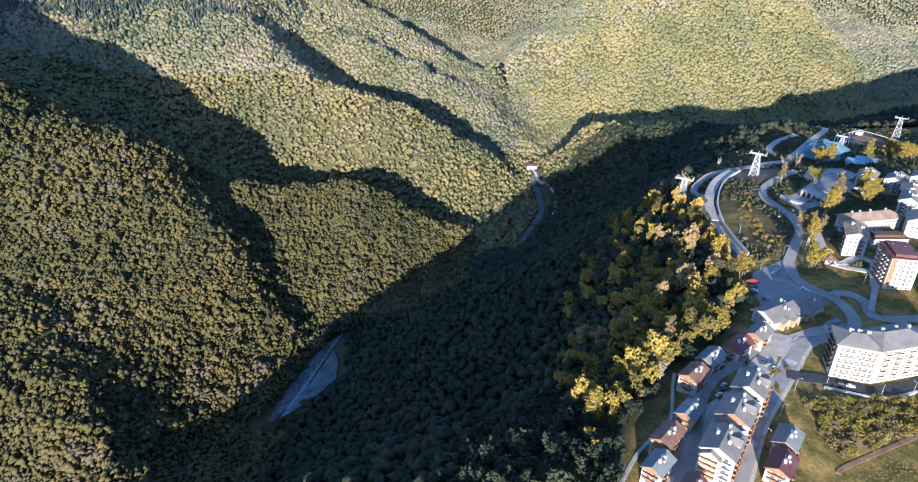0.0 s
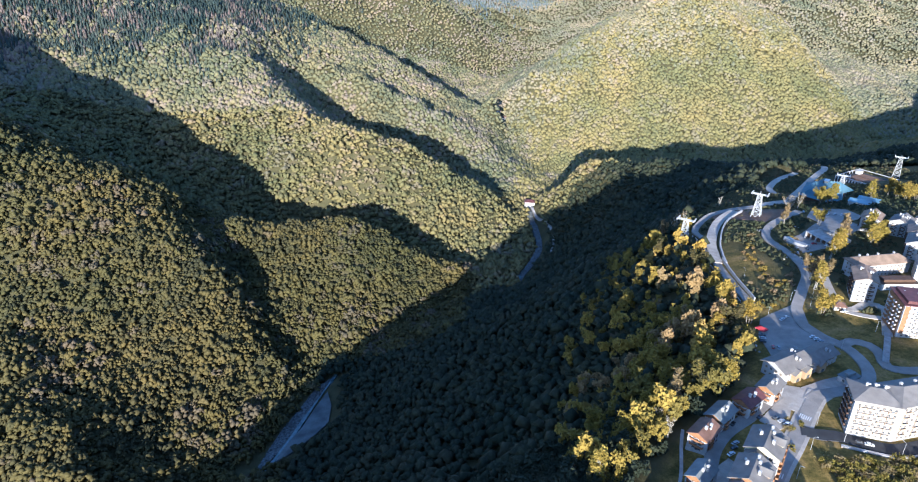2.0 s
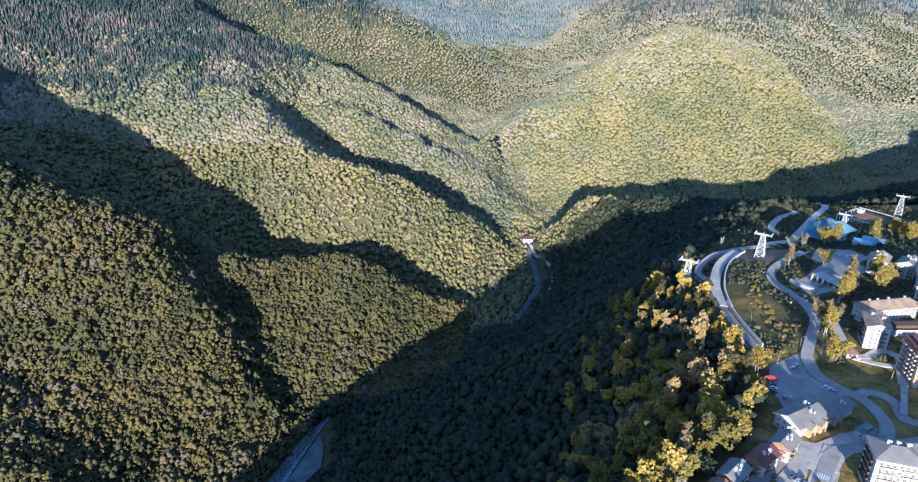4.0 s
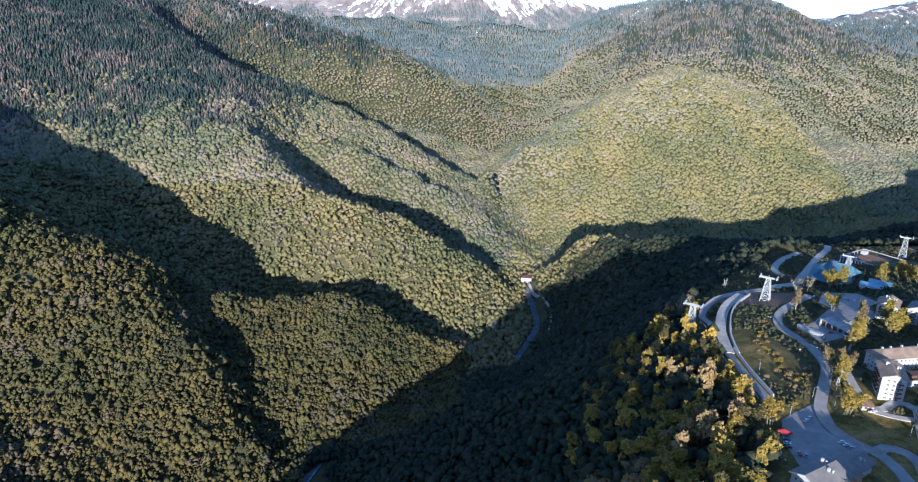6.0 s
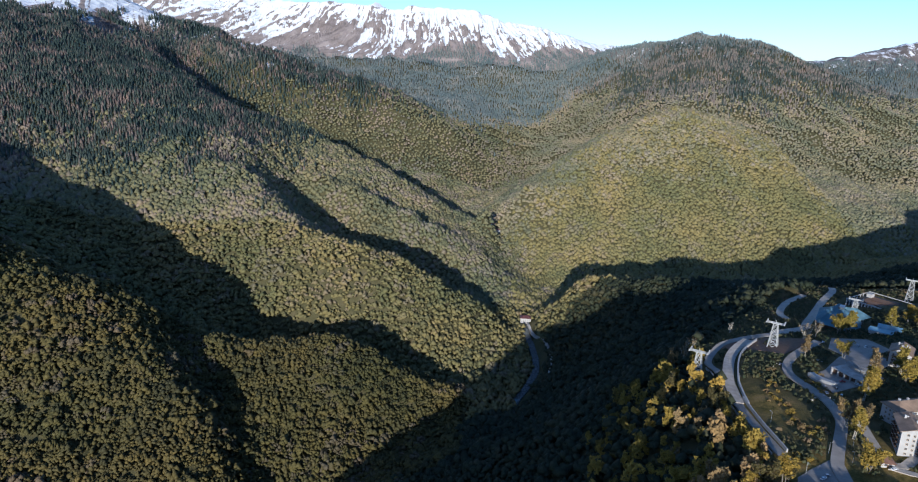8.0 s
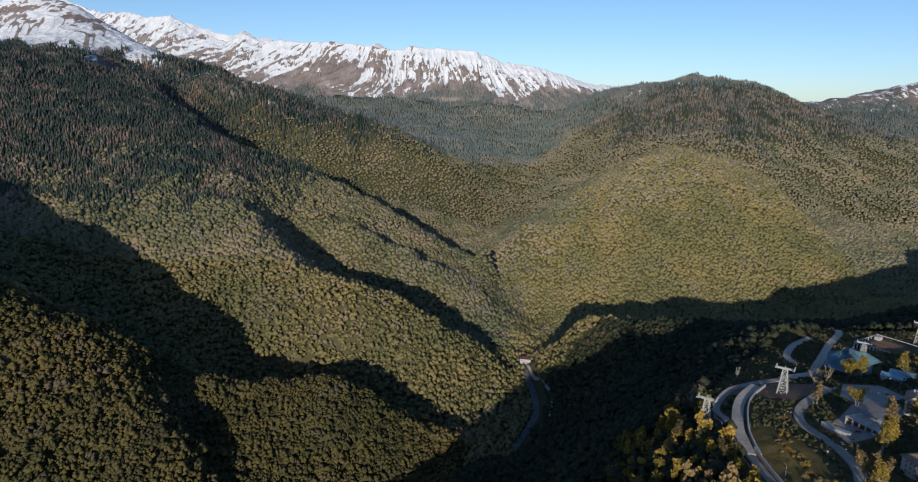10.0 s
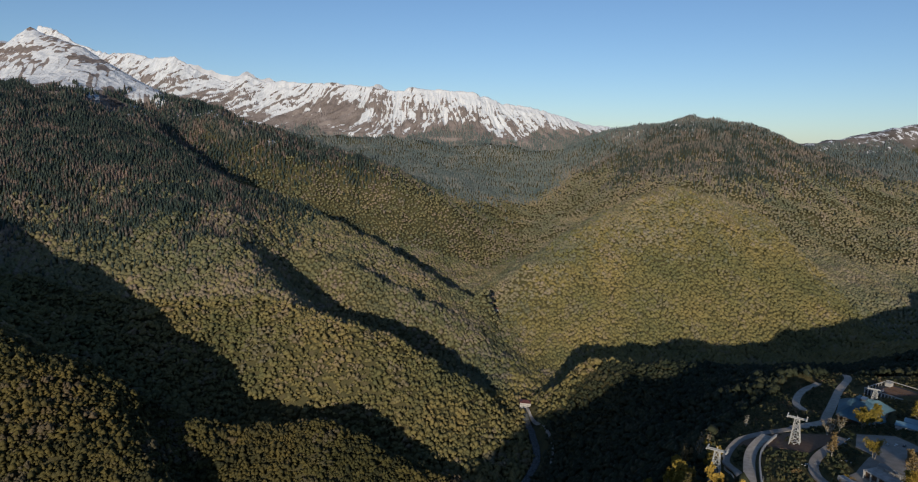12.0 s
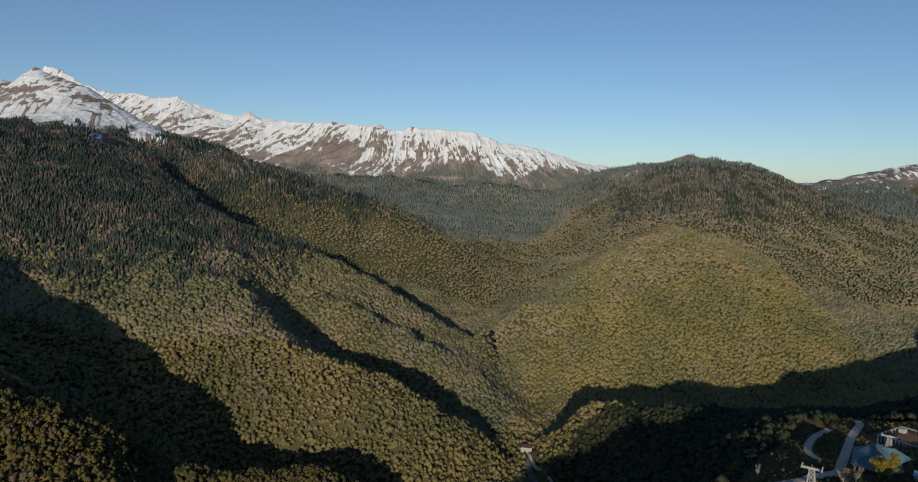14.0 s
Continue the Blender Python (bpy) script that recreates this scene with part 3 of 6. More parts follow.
def grow(name, shapes, x, y, z, radius, tall, mat, label, smooth=True):
    """Joins one crown per place into a single mesh."""
    rs = np.random.RandomState(len(x))
    pick = rs.randint(0, len(shapes), len(x))
    turn = rs.uniform(0, 6.283, len(x))
    tone = np.clip(0.5 + 0.75 * (rs.uniform(0, 1, len(x)) - 0.5) + 0.7 * value_noise(x / 24, y / 24) + 0.6 * value_noise(x / 95, y / 95), 0, 1)
    cos, tris, tones, base = [], [], [], 0
    for k, (co, tri) in enumerate(shapes):
        s = np.nonzero(pick == k)[0]
        if not len(s):
            continue
        c, n = np.cos(turn[s])[:, None], np.sin(turn[s])[:, None]
        r = radius[s][:, None]
        px = (co[None, :, 0] * c - co[None, :, 1] * n) * r + x[s][:, None]
        py = (co[None, :, 0] * n + co[None, :, 1] * c) * r + y[s][:, None]
        pz = co[None, :, 2] * tall[s][:, None] + z[s][:, None]
        cos.append(np.stack([px, py, pz], 2).reshape(-1, 3))
        t = tri[None] + (np.arange(len(s)) * len(co))[:, None, None] + base
        tris.append(t.reshape(-1, 3))
        tones.append(np.repeat(tone[s], len(co)))
        base += len(s) * len(co)
    co, tri = np.concatenate(cos), np.concatenate(tris)
    me = bpy.data.meshes.new(name)
    me.vertices.add(len(co))
    me.vertices.foreach_set("co", co.ravel().astype(np.float32))
    me.loops.add(tri.size)
    me.loops.foreach_set("vertex_index", tri.ravel().astype(np.int32))
    me.polygons.add(len(tri))
    me.polygons.foreach_set("loop_start", (np.arange(len(tri)) * 3).astype(np.int32))
    me.polygons.foreach_set("use_smooth", np.full(len(tri), smooth))
    me.update(calc_edges=True)
    me.attributes.new("tone", "FLOAT", "POINT").data.foreach_set("value", np.concatenate(tones).astype(np.float32))
    me.materials.append(mat)
    return tagged(new(name, me), label, "forest", kind="stuff")


def scatter(x0, x1, y0, y1, gap, seed):
    rs = np.random.RandomState(seed)
    gx, gy = np.meshgrid(np.arange(x0, x1, gap), np.arange(y0, y1, gap))
    gx, gy = gx + (np.arange(gx.shape[0]) % 2)[:, None] * gap * 0.5, gy.astype(float)
    x = (gx + rs.uniform(-0.42, 0.42, gx.shape) * gap).ravel()
    y = (gy + rs.uniform(-0.42, 0.42, gx.shape) * gap).ravel()
    keep = np.abs(x) < 0.8 * y + 120
    return x[keep], y[keep]


BED = np.array(densify(RIVER, 15))


def off_river(x, y, gap=15):
    k = np.ones(len(x), bool)
    for p in BED[((BED[:, 1] > 590) & (BED[:, 1] < 770)) | ((BED[:, 1] > 1020) & (BED[:, 1] < 1345))]:
        k &= np.hypot(x - p[0], y - p[1]) > gap
    return k


BAR = [(-184, 700), (-190, 668), (-204, 636), (-170, 725), (-166, 702), (-165, 678), (-172, 656), (-188, 634), (-206, 618)]


# a washed-out chute below the snow peak
CHUTE = np.array(densify([(-2010, 3010, 0), (-1760, 2700, 0), (-1425, 2304, 0), (-1281, 2087, 0), (-1140, 1890, 0)], 20))


def off_chute(x, y):
    k = np.ones(len(x), bool)
    for i, p in enumerate(CHUTE):
        k &= np.hypot(x - p[0], y - p[1]) > 13 - 9 * i / len(CHUTE)
    return k & (((x + 1330) / 60) ** 2 + ((y - 2640) / 110) ** 2 > 1)


def wooded(x, y):
    open_bar = np.min([np.hypot(x - p[0], y - p[1]) for p in BAR], 0) > 17
    return off_river(x, y) & open_bar & (in_village(x, y) < 0.05) & (np.hypot(x - 214, y - 562) > 16)


rs = np.random.RandomState(3)
leafy_dark = [clump_shape(s + 80, 101, 0.19, tetra=True) for s in range(5)]
leafy_near = [clump_shape(s, 150, 0.155, tetra=True) for s in range(6)]
broad_near = [clump_shape(s + 20, 11, 0.44) for s in range(7)]
broad_mid = [clump_shape(s + 40, 3, 0.74) for s in range(7)]
broad_far = [crown_shape(0, s, 1.2, 0.3) for s in range(6)]
spires = [spire_shape(s) for s in range(5)]
# the right bank below the village and the foot of the near slope
x, y = scatter(-760, 760, -60, 800, 7.5, 11)
k = wooded(x, y) & ((y > 180) | (x < 30))
x, y = x[k], y[k]
r = 3.5 + 3.6 * rs.uniform(0, 1, len(x)) ** 2 + 1.3 * value_noise(x / 24 + 5, y / 24)
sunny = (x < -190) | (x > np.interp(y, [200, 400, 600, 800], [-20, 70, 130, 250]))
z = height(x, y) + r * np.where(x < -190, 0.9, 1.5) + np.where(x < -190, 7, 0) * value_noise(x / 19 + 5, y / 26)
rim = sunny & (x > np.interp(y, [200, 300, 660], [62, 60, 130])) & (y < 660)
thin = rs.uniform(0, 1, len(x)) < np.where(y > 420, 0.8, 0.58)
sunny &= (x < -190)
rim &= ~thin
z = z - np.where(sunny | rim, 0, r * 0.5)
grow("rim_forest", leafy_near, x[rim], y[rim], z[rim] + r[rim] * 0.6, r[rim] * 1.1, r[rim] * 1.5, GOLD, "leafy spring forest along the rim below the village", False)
grow("near_forest", broad_near, x[sunny], y[sunny], z[sunny], r[sunny] * 1.5, r[sunny] * 1.15, LEAVES, "olive-green spring forest on the valley side")
# crowns off the sunny side get leaves with the shade in their colour
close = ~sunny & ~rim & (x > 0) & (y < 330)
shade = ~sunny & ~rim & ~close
grow("gorge_forest", leafy_dark, x[close], y[close], z[close], r[close] * 1.1, r[close] * 1.2, GORGE_SHADED, "leafy forest on the steep bank below the houses, darkened for shade", False)
grow("gorge_forest", broad_mid, x[shade], y[shade], z[shade], r[shade] * 1.35, r[shade] * 1.1, GORGE_SHADED, "dense broadleaf forest below the village, coloured dark for its shade")
x, y = scatter(-1200, 1260, 800, 1420, 7.8, 12)
k = wooded(x, y)
x, y = x[k], y[k]
r = 4.0 + 3.4 * rs.uniform(0, 1, len(x)) ** 2 + 1.2 * value_noise(x / 24 + 5, y / 24)
z = height(x, y) + r * 0.85 + 7 * value_noise(x / 20 + 5, y / 28)
front = (y < 1060) & (x < 20)
grow("slope_forest", broad_near, x[front], y[front], z[front], r[front] * 1.5, r[front] * 1.15, LEAVES, "olive-green broadleaf forest on the sunlit spur")
# this shaded bank takes the same shade-darkened leaves
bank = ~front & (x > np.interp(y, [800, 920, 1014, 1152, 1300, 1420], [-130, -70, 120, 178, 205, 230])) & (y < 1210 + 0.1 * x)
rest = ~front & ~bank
grow("gorge_forest", broad_mid, x[bank], y[bank], z[bank] - r[bank] * 0.4, r[bank] * 1.35, r[bank] * 1.1, GORGE_SHADED, "dense forest on the bank behind the village, darkened for shade")
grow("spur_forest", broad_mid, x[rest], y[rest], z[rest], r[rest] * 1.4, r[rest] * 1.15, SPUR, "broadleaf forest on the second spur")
x, y = scatter(-1700, 2100, 1420, 2400, 7.8, 13)
k = wooded(x, y)
x, y = x[k], y[k]
r = rs.uniform(4.4, 6.8, len(x))
z = height(x, y) + r * 0.3 + 6 * value_noise(x / 24, y / 34)
right = x > np.interp(y, [1420, 1817, 2190, 2660], [165, 130, 120, 300]) + 160 * value_noise(x / 60, y / 60) + rs.uniform(-50, 50, len(x))
fir = ~right & (z + rs.normal(0, 40, len(x)) > 15 + 130 * value_noise(x / 70, y / 70)) & (x < -350)
right_or_fir = right | fir
grow("conifer_forest", spires, x[fir], y[fir], z[fir] - r[fir] * 0.5, r[fir] * 0.75, r[fir] * 1.0, FIR, "dark fir forest on the mountain flank")
left = ~right_or_fir
grow("hill_forest", broad_far, x[left], y[left], z[left], r[left] * 1.4, r[left] * 1.15, MIXED, "budding grey-green forest on the farther spurs, lightened as by haze")
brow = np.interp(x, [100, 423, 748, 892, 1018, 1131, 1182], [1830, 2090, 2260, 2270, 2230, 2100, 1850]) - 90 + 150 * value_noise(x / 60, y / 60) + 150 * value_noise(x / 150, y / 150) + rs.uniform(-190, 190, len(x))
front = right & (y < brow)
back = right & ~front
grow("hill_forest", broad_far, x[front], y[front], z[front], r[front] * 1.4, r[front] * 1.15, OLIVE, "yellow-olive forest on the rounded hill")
grow("hill_forest", broad_far, x[back], y[back], z[back], r[back] * 1.4, r[back] * 1.15, PALE, "budding forest behind the rounded hill, paled as by haze")
x, y = scatter(-2900, 3000, 2400, 4650, 12.0, 14)
z = surface(x, y)
limit = 300 + 170 * np.exp(-((x - 1580) / 580) ** 2 - ((y - 3900) / 420) ** 2) + 90 * value_noise(x / 120, y / 200) + 60 * value_noise(x / 40, y / 60) + np.where(x < -900, 105, 0)
limit = np.where(y > 4200, np.interp(x, *zip(*TREE_LINE)) + 60 * value_noise(x / 40, y / 40) + 50 * value_noise(x / 14, y / 80), limit)
k = (z < limit) & off_chute(x, y)
x, y, z = x[k], y[k], z[k]
r = rs.uniform(4.4, 6.8, len(x))
low = z + rs.normal(0, 45, len(x)) < 90 + 120 * value_noise(x / 90, y / 90)
# trees beyond this wavering line take the haze-tinted needles
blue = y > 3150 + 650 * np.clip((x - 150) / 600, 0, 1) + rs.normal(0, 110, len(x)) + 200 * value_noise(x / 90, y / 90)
for name, pick, shapes, mat, label in (
        ("far_forest", low & ~blue & (x > 320), broad_far, PALE, "budding forest on the far hills, paled as by haze"),
        ("far_forest", low & ~blue & (x <= 320), broad_far, MIXED, "grey-green budding forest on the far ridge, lightened as by haze"),
        ("conifer_forest", ~low & ~blue  & (x < -100), spires, FIR, "dark firs with bare grey-brown trees below the snow peak"),
        ("conifer_forest", ~low & ~blue  & (x >= -100), spires, CONIFER, "dark firs and bare grey-brown trees on the upper slopes"),
        ("distant_forest", blue, spires, DISTANT, "fir forest below the snow range, tinted blue-grey as by haze")):
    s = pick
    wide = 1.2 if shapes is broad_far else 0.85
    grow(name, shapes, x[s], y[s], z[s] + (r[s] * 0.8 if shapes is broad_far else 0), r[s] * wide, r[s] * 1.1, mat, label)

# ---- surfaces of the village ----
PLASTER = worn("white_plaster", (0.5, 0.485, 0.46), 0.12, 0.3, 0.85, relief=0.004, per_object=0.08)
CREAM = worn("pale_yellow_plaster", (0.72, 0.64, 0.40), 0.12, 0.3, 0.85, relief=0.004)
TAN = worn("pale_tan_boards", (0.55, 0.43, 0.30), 0.2, 0.6, 0.8)
OCHRE = worn("tan_plaster", (0.46, 0.31, 0.17), 0.2, 0.4, 0.85, relief=0.004)
WOOD = worn("orange_brown_boards", (0.34, 0.17, 0.075), 0.3, 0.8, 0.7, fine=9.0)
DARK_WOOD = worn("dark_brown_boards", (0.11, 0.065, 0.04), 0.3, 0.8, 0.7, fine=9.0)
GREY_ROOF = worn("grey_metal_roof", (0.22, 0.2, 0.178), 0.22, 0.25, 0.75, per_object=0.15)
TEAL_ROOF = worn("blue_grey_metal_roof", (0.23, 0.24, 0.23), 0.22, 0.25, 0.7, per_object=0.12)
BROWN_ROOF = worn("brown_roof", (0.22, 0.125, 0.085), 0.3, 0.3, 0.6, per_object=0.2)
MAROON_ROOF = worn("maroon_roof", (0.15, 0.06, 0.055), 0.3, 0.3, 0.6, per_object=0.1)
TAN_ROOF = worn("weathered_ochre_roof", (0.30, 0.21, 0.14), 0.3, 0.2, 0.7)
BLUE_ROOF = worn("blue_membrane_roof", (0.22, 0.38, 0.47), 0.2, 0.08, 0.5)
CONCRETE = worn("pale_concrete", (0.5, 0.465, 0.42), 0.3, 0.25, 0.9)
STEEL = worn("galvanised_steel", (0.50, 0.50, 0.48), 0.25, 0.6, 0.55, 0.2)
ASPHALT = worn("worn_asphalt", (0.34, 0.305, 0.265), 0.25, 0.12, 0.9, fine=2.0)
DARK_ASPHALT = worn("dark_asphalt", (0.05, 0.05, 0.052), 0.3, 0.12, 0.9, fine=2.0)
PAVING = worn("light_stone_paving", (0.5, 0.44, 0.365), 0.25, 0.2, 0.9, fine=2.0)
EARTH = worn("red_brown_earth", (0.22, 0.13, 0.08), 0.3, 0.3, 0.95)
PAINT = worn("white_road_paint", (0.68, 0.68, 0.66), 0.15, 1.0, 0.8)
RUBBER = worn("black_rubber", (0.02, 0.02, 0.02), 0.2, 1.0, 0.9)
GRAVEL = worn("pale_river_gravel", (0.15, 0.165, 0.165), 0.5, 0.05, 0.9, fine=0.6)
RUBBLE = worn("river_rubble", (0.12, 0.13, 0.13), 0.85, 0.35, 0.9, fine=1.4, relief=0.6)


def glass_material():
    m, n, l, b = material("dark_window_glass", 0.08, spec=0.6)
    b.inputs["Base Color"].default_value = (0.075, 0.085, 0.095, 1)
    return m


def water_material():
    m, n, l, b = material("river_water", 0.2, spec=0.5)
    c = ramp(n, [(0.35, (0.05, 0.085, 0.095)), (0.65, (0.16, 0.2, 0.21))])
    t = tex(n, l, 0.12, 6.0, 0.7)
    l.new(t.outputs[0], c.inputs[0])
    l.new(c.outputs[0], b.inputs["Base Color"])
    bump(n, l, b, t.outputs[0], 0.5, 0.4)
    return m


GLASS, WATER = glass_material(), water_material()


# ---- building blocks ----
def mesh_of(name, bm, mat):
    me = bpy.data.meshes.new(name)
    bmesh.ops.recalc_face_normals(bm, faces=bm.faces)
    bm.to_mesh(me)
    bm.free()
    me.materials.append(mat)
    return me


def part(name, bm, mat, parent=None, label=""):
    ob = new(name, bm if isinstance(bm, bpy.types.Mesh) else mesh_of(name, bm, mat))
    ob.parent = parent
    return tagged(ob, label) if label else ob


def box(bm, x0, x1, y0, y1, z0, z1):
    v = [bm.verts.new((x, y, z)) for x in (x0, x1) for y in (y0, y1) for z in (z0, z1)]
    for f in ((0, 1, 3, 2), (4, 6, 7, 5), (0, 4, 5, 1), (2, 3, 7, 6), (0, 2, 6, 4), (1, 5, 7, 3)):
        bm.faces.new([v[i] for i in f])
    return bm


def boxes(*spans):
    bm = bmesh.new()
    for s in spans:
        box(bm, *s)
    return bm


def beam(bm, a, b, r, r2=None, sides=5):
    a, b = Vector(a), Vector(b)
    r2 = r if r2 is None else r2
    q = (b - a).to_track_quat("Z", "Y")
    ring = lambda c, s: [bm.verts.new(c + q @ Vector((math.cos(6.2832 * i / sides) * s, math.sin(6.2832 * i / sides) * s, 0))) for i in range(sides)]
    lo, hi = ring(a, r), ring(b, r2)
    for i in range(sides):
        bm.faces.new((lo[i], lo[(i + 1) % sides], hi[(i + 1) % sides], hi[i]))
    bm.faces.new(lo[::-1]), bm.faces.new(hi)


OCCUPIED = []


def place(x, y, az, sink=0.0):
    """At the ground, with local y turned az degrees clockwise from the world's y."""
    return Matrix.Translation((x, y, ground_at(x, y) - sink)) @ Matrix.Rotation(-radians(az), 4, "Z")


def thing(name, m, label, category, group=""):
    ob = new(name)
    ob.empty_display_size = 0.5
    ob.matrix_world = m
    OCCUPIED.append((m.translation.x, m.translation.y, {"hotel": 17, "house": 10, "hall": 34, "terrace": 50, "garage": 19}.get(category, 3)))
    return tagged(ob, label, category, group)


def from_corner(x, y, az, w, d):
    """Centre of a w x d plan from its corner nearest to the valley mouth."""
    a = radians(az)
    return x - math.cos(a) * w / 2 + math.sin(a) * d / 2, y + math.sin(a) * w / 2 + math.cos(a) * d / 2


# one window, shared by all houses: frame and pane, facing local -y
_wf = boxes((-0.75, -0.6, -0.12, 0.05, 0, 1.6), (0.6, 0.75, -0.12, 0.05, 0, 1.6), (-0.6, 0.6, -0.12, 0.05, 0, 0.14), (-0.6, 0.6, -0.12, 0.05, 1.46, 1.6), (-0.05, 0.05, -0.1, 0.05, 0.14, 1.46))
FRAME_BROWN = mesh_of("window", _wf.copy(), DARK_WOOD)
FRAME_TAN = mesh_of("window", _wf, TAN)
PANE = mesh_of("pane", boxes((-0.6, 0.6, -0.03, 0.03, 0.14, 1.46)), GLASS)
_bal = boxes((-1.7, 1.7, -1.3, 0, 0, 0.18), (-1.7, 1.7, -1.3, -1.2, 0.18, 1.1), (-1.7, -1.6, -1.2, 0, 0.18, 1.1), (1.6, 1.7, -1.2, 0, 0.18, 1.1))
BALCONY_WOOD = mesh_of("balcony", _bal.copy(), WOOD)
BALCONY_TAN = mesh_of("balcony", _bal.copy(), TAN)
BALCONY_DARK = mesh_of("balcony", _bal.copy(), DARK_WOOD)
BALCONY_WHITE = mesh_of("balcony", _bal, PLASTER)
_ch = boxes((-0.55, 0.55, -0.55, 0.55, -1.5, 1.6), (-0.75, 0.75, -0.75, 0.75, 1.6, 1.75), (-0.45, 0.45, -0.45, 0.45, 1.75, 2.1))
CHIMNEY = mesh_of("chimney", _ch, PLASTER)
_dome = bmesh.new()
bmesh.ops.create_icosphere(_dome, subdivisions=2, radius=0.65)
bmesh.ops.create_cone(_dome, segments=8, radius1=0.25, radius2=0.25, depth=1.6, matrix=Matrix.Translation((0, 0, -1.2)), cap_ends=True)
VENT = mesh_of("roof_vent", _dome, PLASTER)

SIDES = {"front": (0, -1), "back": (0, 1), "left": (-1, 0), "right": (1, 0)}


def on_wall(ob, parent, side, w, d, u, z):
    """Sets ob on a wall of a w x d block: u along the wall, z up."""
    sx, sy = SIDES[side]
    turn = {"front": 0, "right": 90, "back": 180, "left": -90}[side]
    if side in ("front", "back"):
        loc = (u * (1 if side == "front" else -1), sy * d / 2, z)
    else:
        loc = (sx * w / 2, u * (1 if side == "right" else -1), z)
    ob.parent = parent
    ob.matrix_basis = pose(*loc, 0, 0, turn)
    return ob


def windows(house, side, w, d, floors, rise, step=3.2, first=1.1, frame_mesh=None, skip=()):
    span = w if side in ("front", "back") else d
    n = max(1, int((span - 1.6) / step))
    for f in range(floors):
        for i in range(n):
            if (f, i) in skip:
                continue
            win = on_wall(new("window", frame_mesh or FRAME_BROWN), house, side, w, d, (i - (n - 1) / 2) * step, first + f * rise)
            pane = new("pane", PANE)
            pane.parent = win


def balconies(house, side, w, d, us, floors, rise, mesh, start=1):
    for f in range(start, floors):
        for u in us:
            on_wall(new("balcony", mesh), house, side, w, d, u, f * rise + 0.1)


def gable_roof(w, d, h, rise, over, thick=0.35, shift=0.0):
    """Two slabs that meet in a ridge along y."""
    bm = bmesh.new()
    slope = rise / (w / 2)
    for s in (-1, 1):
        xo, zo = s * (w / 2 + over), h - slope * over
        prof = [(0.0, h + rise), (xo, zo), (xo, zo + thick), (0.0, h + rise + thick)]
        a = [bm.verts.new((x, -d / 2 - over, z)) for x, z in prof]
        b = [bm.verts.new((x, d / 2 + over, z)) for x, z in prof]
        for i in range(4):
            bm.faces.new((a[i], a[(i + 1) % 4], b[(i + 1) % 4], b[i]))
        bm.faces.new(a), bm.faces.new(b)
    return bm


def hip_roof(w, d, h, rise, over, inset):
    bm = bmesh.new()
    e = [(-w / 2 - over, -d / 2 - over), (w / 2 + over, -d / 2 - over), (w / 2 + over, d / 2 + over), (-w / 2 - over, d / 2 + over)]
    lo = [bm.verts.new((x, y, h - 0.1)) for x, y in e]
    ed = [bm.verts.new((x, y, h + 0.3)) for x, y in e]
    r = [bm.verts.new((-w / 2 + inset, 0, h + rise)), bm.verts.new((w / 2 - inset, 0, h + rise))]
    for i in range(4):
        bm.faces.new((lo[i], lo[(i + 1) % 4], ed[(i + 1) % 4], ed[i]))
    bm.faces.new(lo[::-1])
    bm.faces.new((ed[0], ed[1], r[1], r[0])), bm.faces.new((ed[2], ed[3], r[0], r[1]))
    bm.faces.new((ed[1], ed[2], r[1])), bm.faces.new((ed[3], ed[0], r[0]))
    return bm


def gable_walls(w, d, z0, z1, h, rise):
    """Block with gable ends towards -y and y."""
    bm = bmesh.new()
    prof = [(-w / 2, z0), (w / 2, z0), (w / 2, h)] + ([(0, h + rise)] if rise else []) + [(-w / 2, h)]
    a = [bm.verts.new((x, -d / 2, z)) for x, z in prof]
    b = [bm.verts.new((x, d / 2, z)) for x, z in prof]
    for i in range(len(prof)):
        bm.faces.new((a[i], a[(i + 1) % len(prof)], b[(i + 1) % len(prof)], b[i]))
    bm.faces.new(a), bm.faces.new(b[::-1])
    return bm


def gable_cladding(w, h, rise, y, depth=0.15, low=0.0):
    bm = bmesh.new()
    k = 0.97
    prof = [(-w / 2 * k, h - low), (w / 2 * k, h - low), (w / 2 * k, h), (0, h + rise * k), (-w / 2 * k, h)]
    a = [bm.verts.new((x, y - depth, z)) for x, z in prof]
    b = [bm.verts.new((x, y, z)) for x, z in prof]
    for i in range(5):
        bm.faces.new((a[i], a[(i + 1) % 5], b[(i + 1) % 5], b[i]))
    bm.faces.new(a), bm.faces.new(b[::-1])
    return bm


def chimneys(house, spots, mesh=None):
    for x, y, z in spots:
        c = new("chimney" if mesh is None else "roof_vent", mesh or CHIMNEY)
        c.parent, c.location = house, (x, y, z)


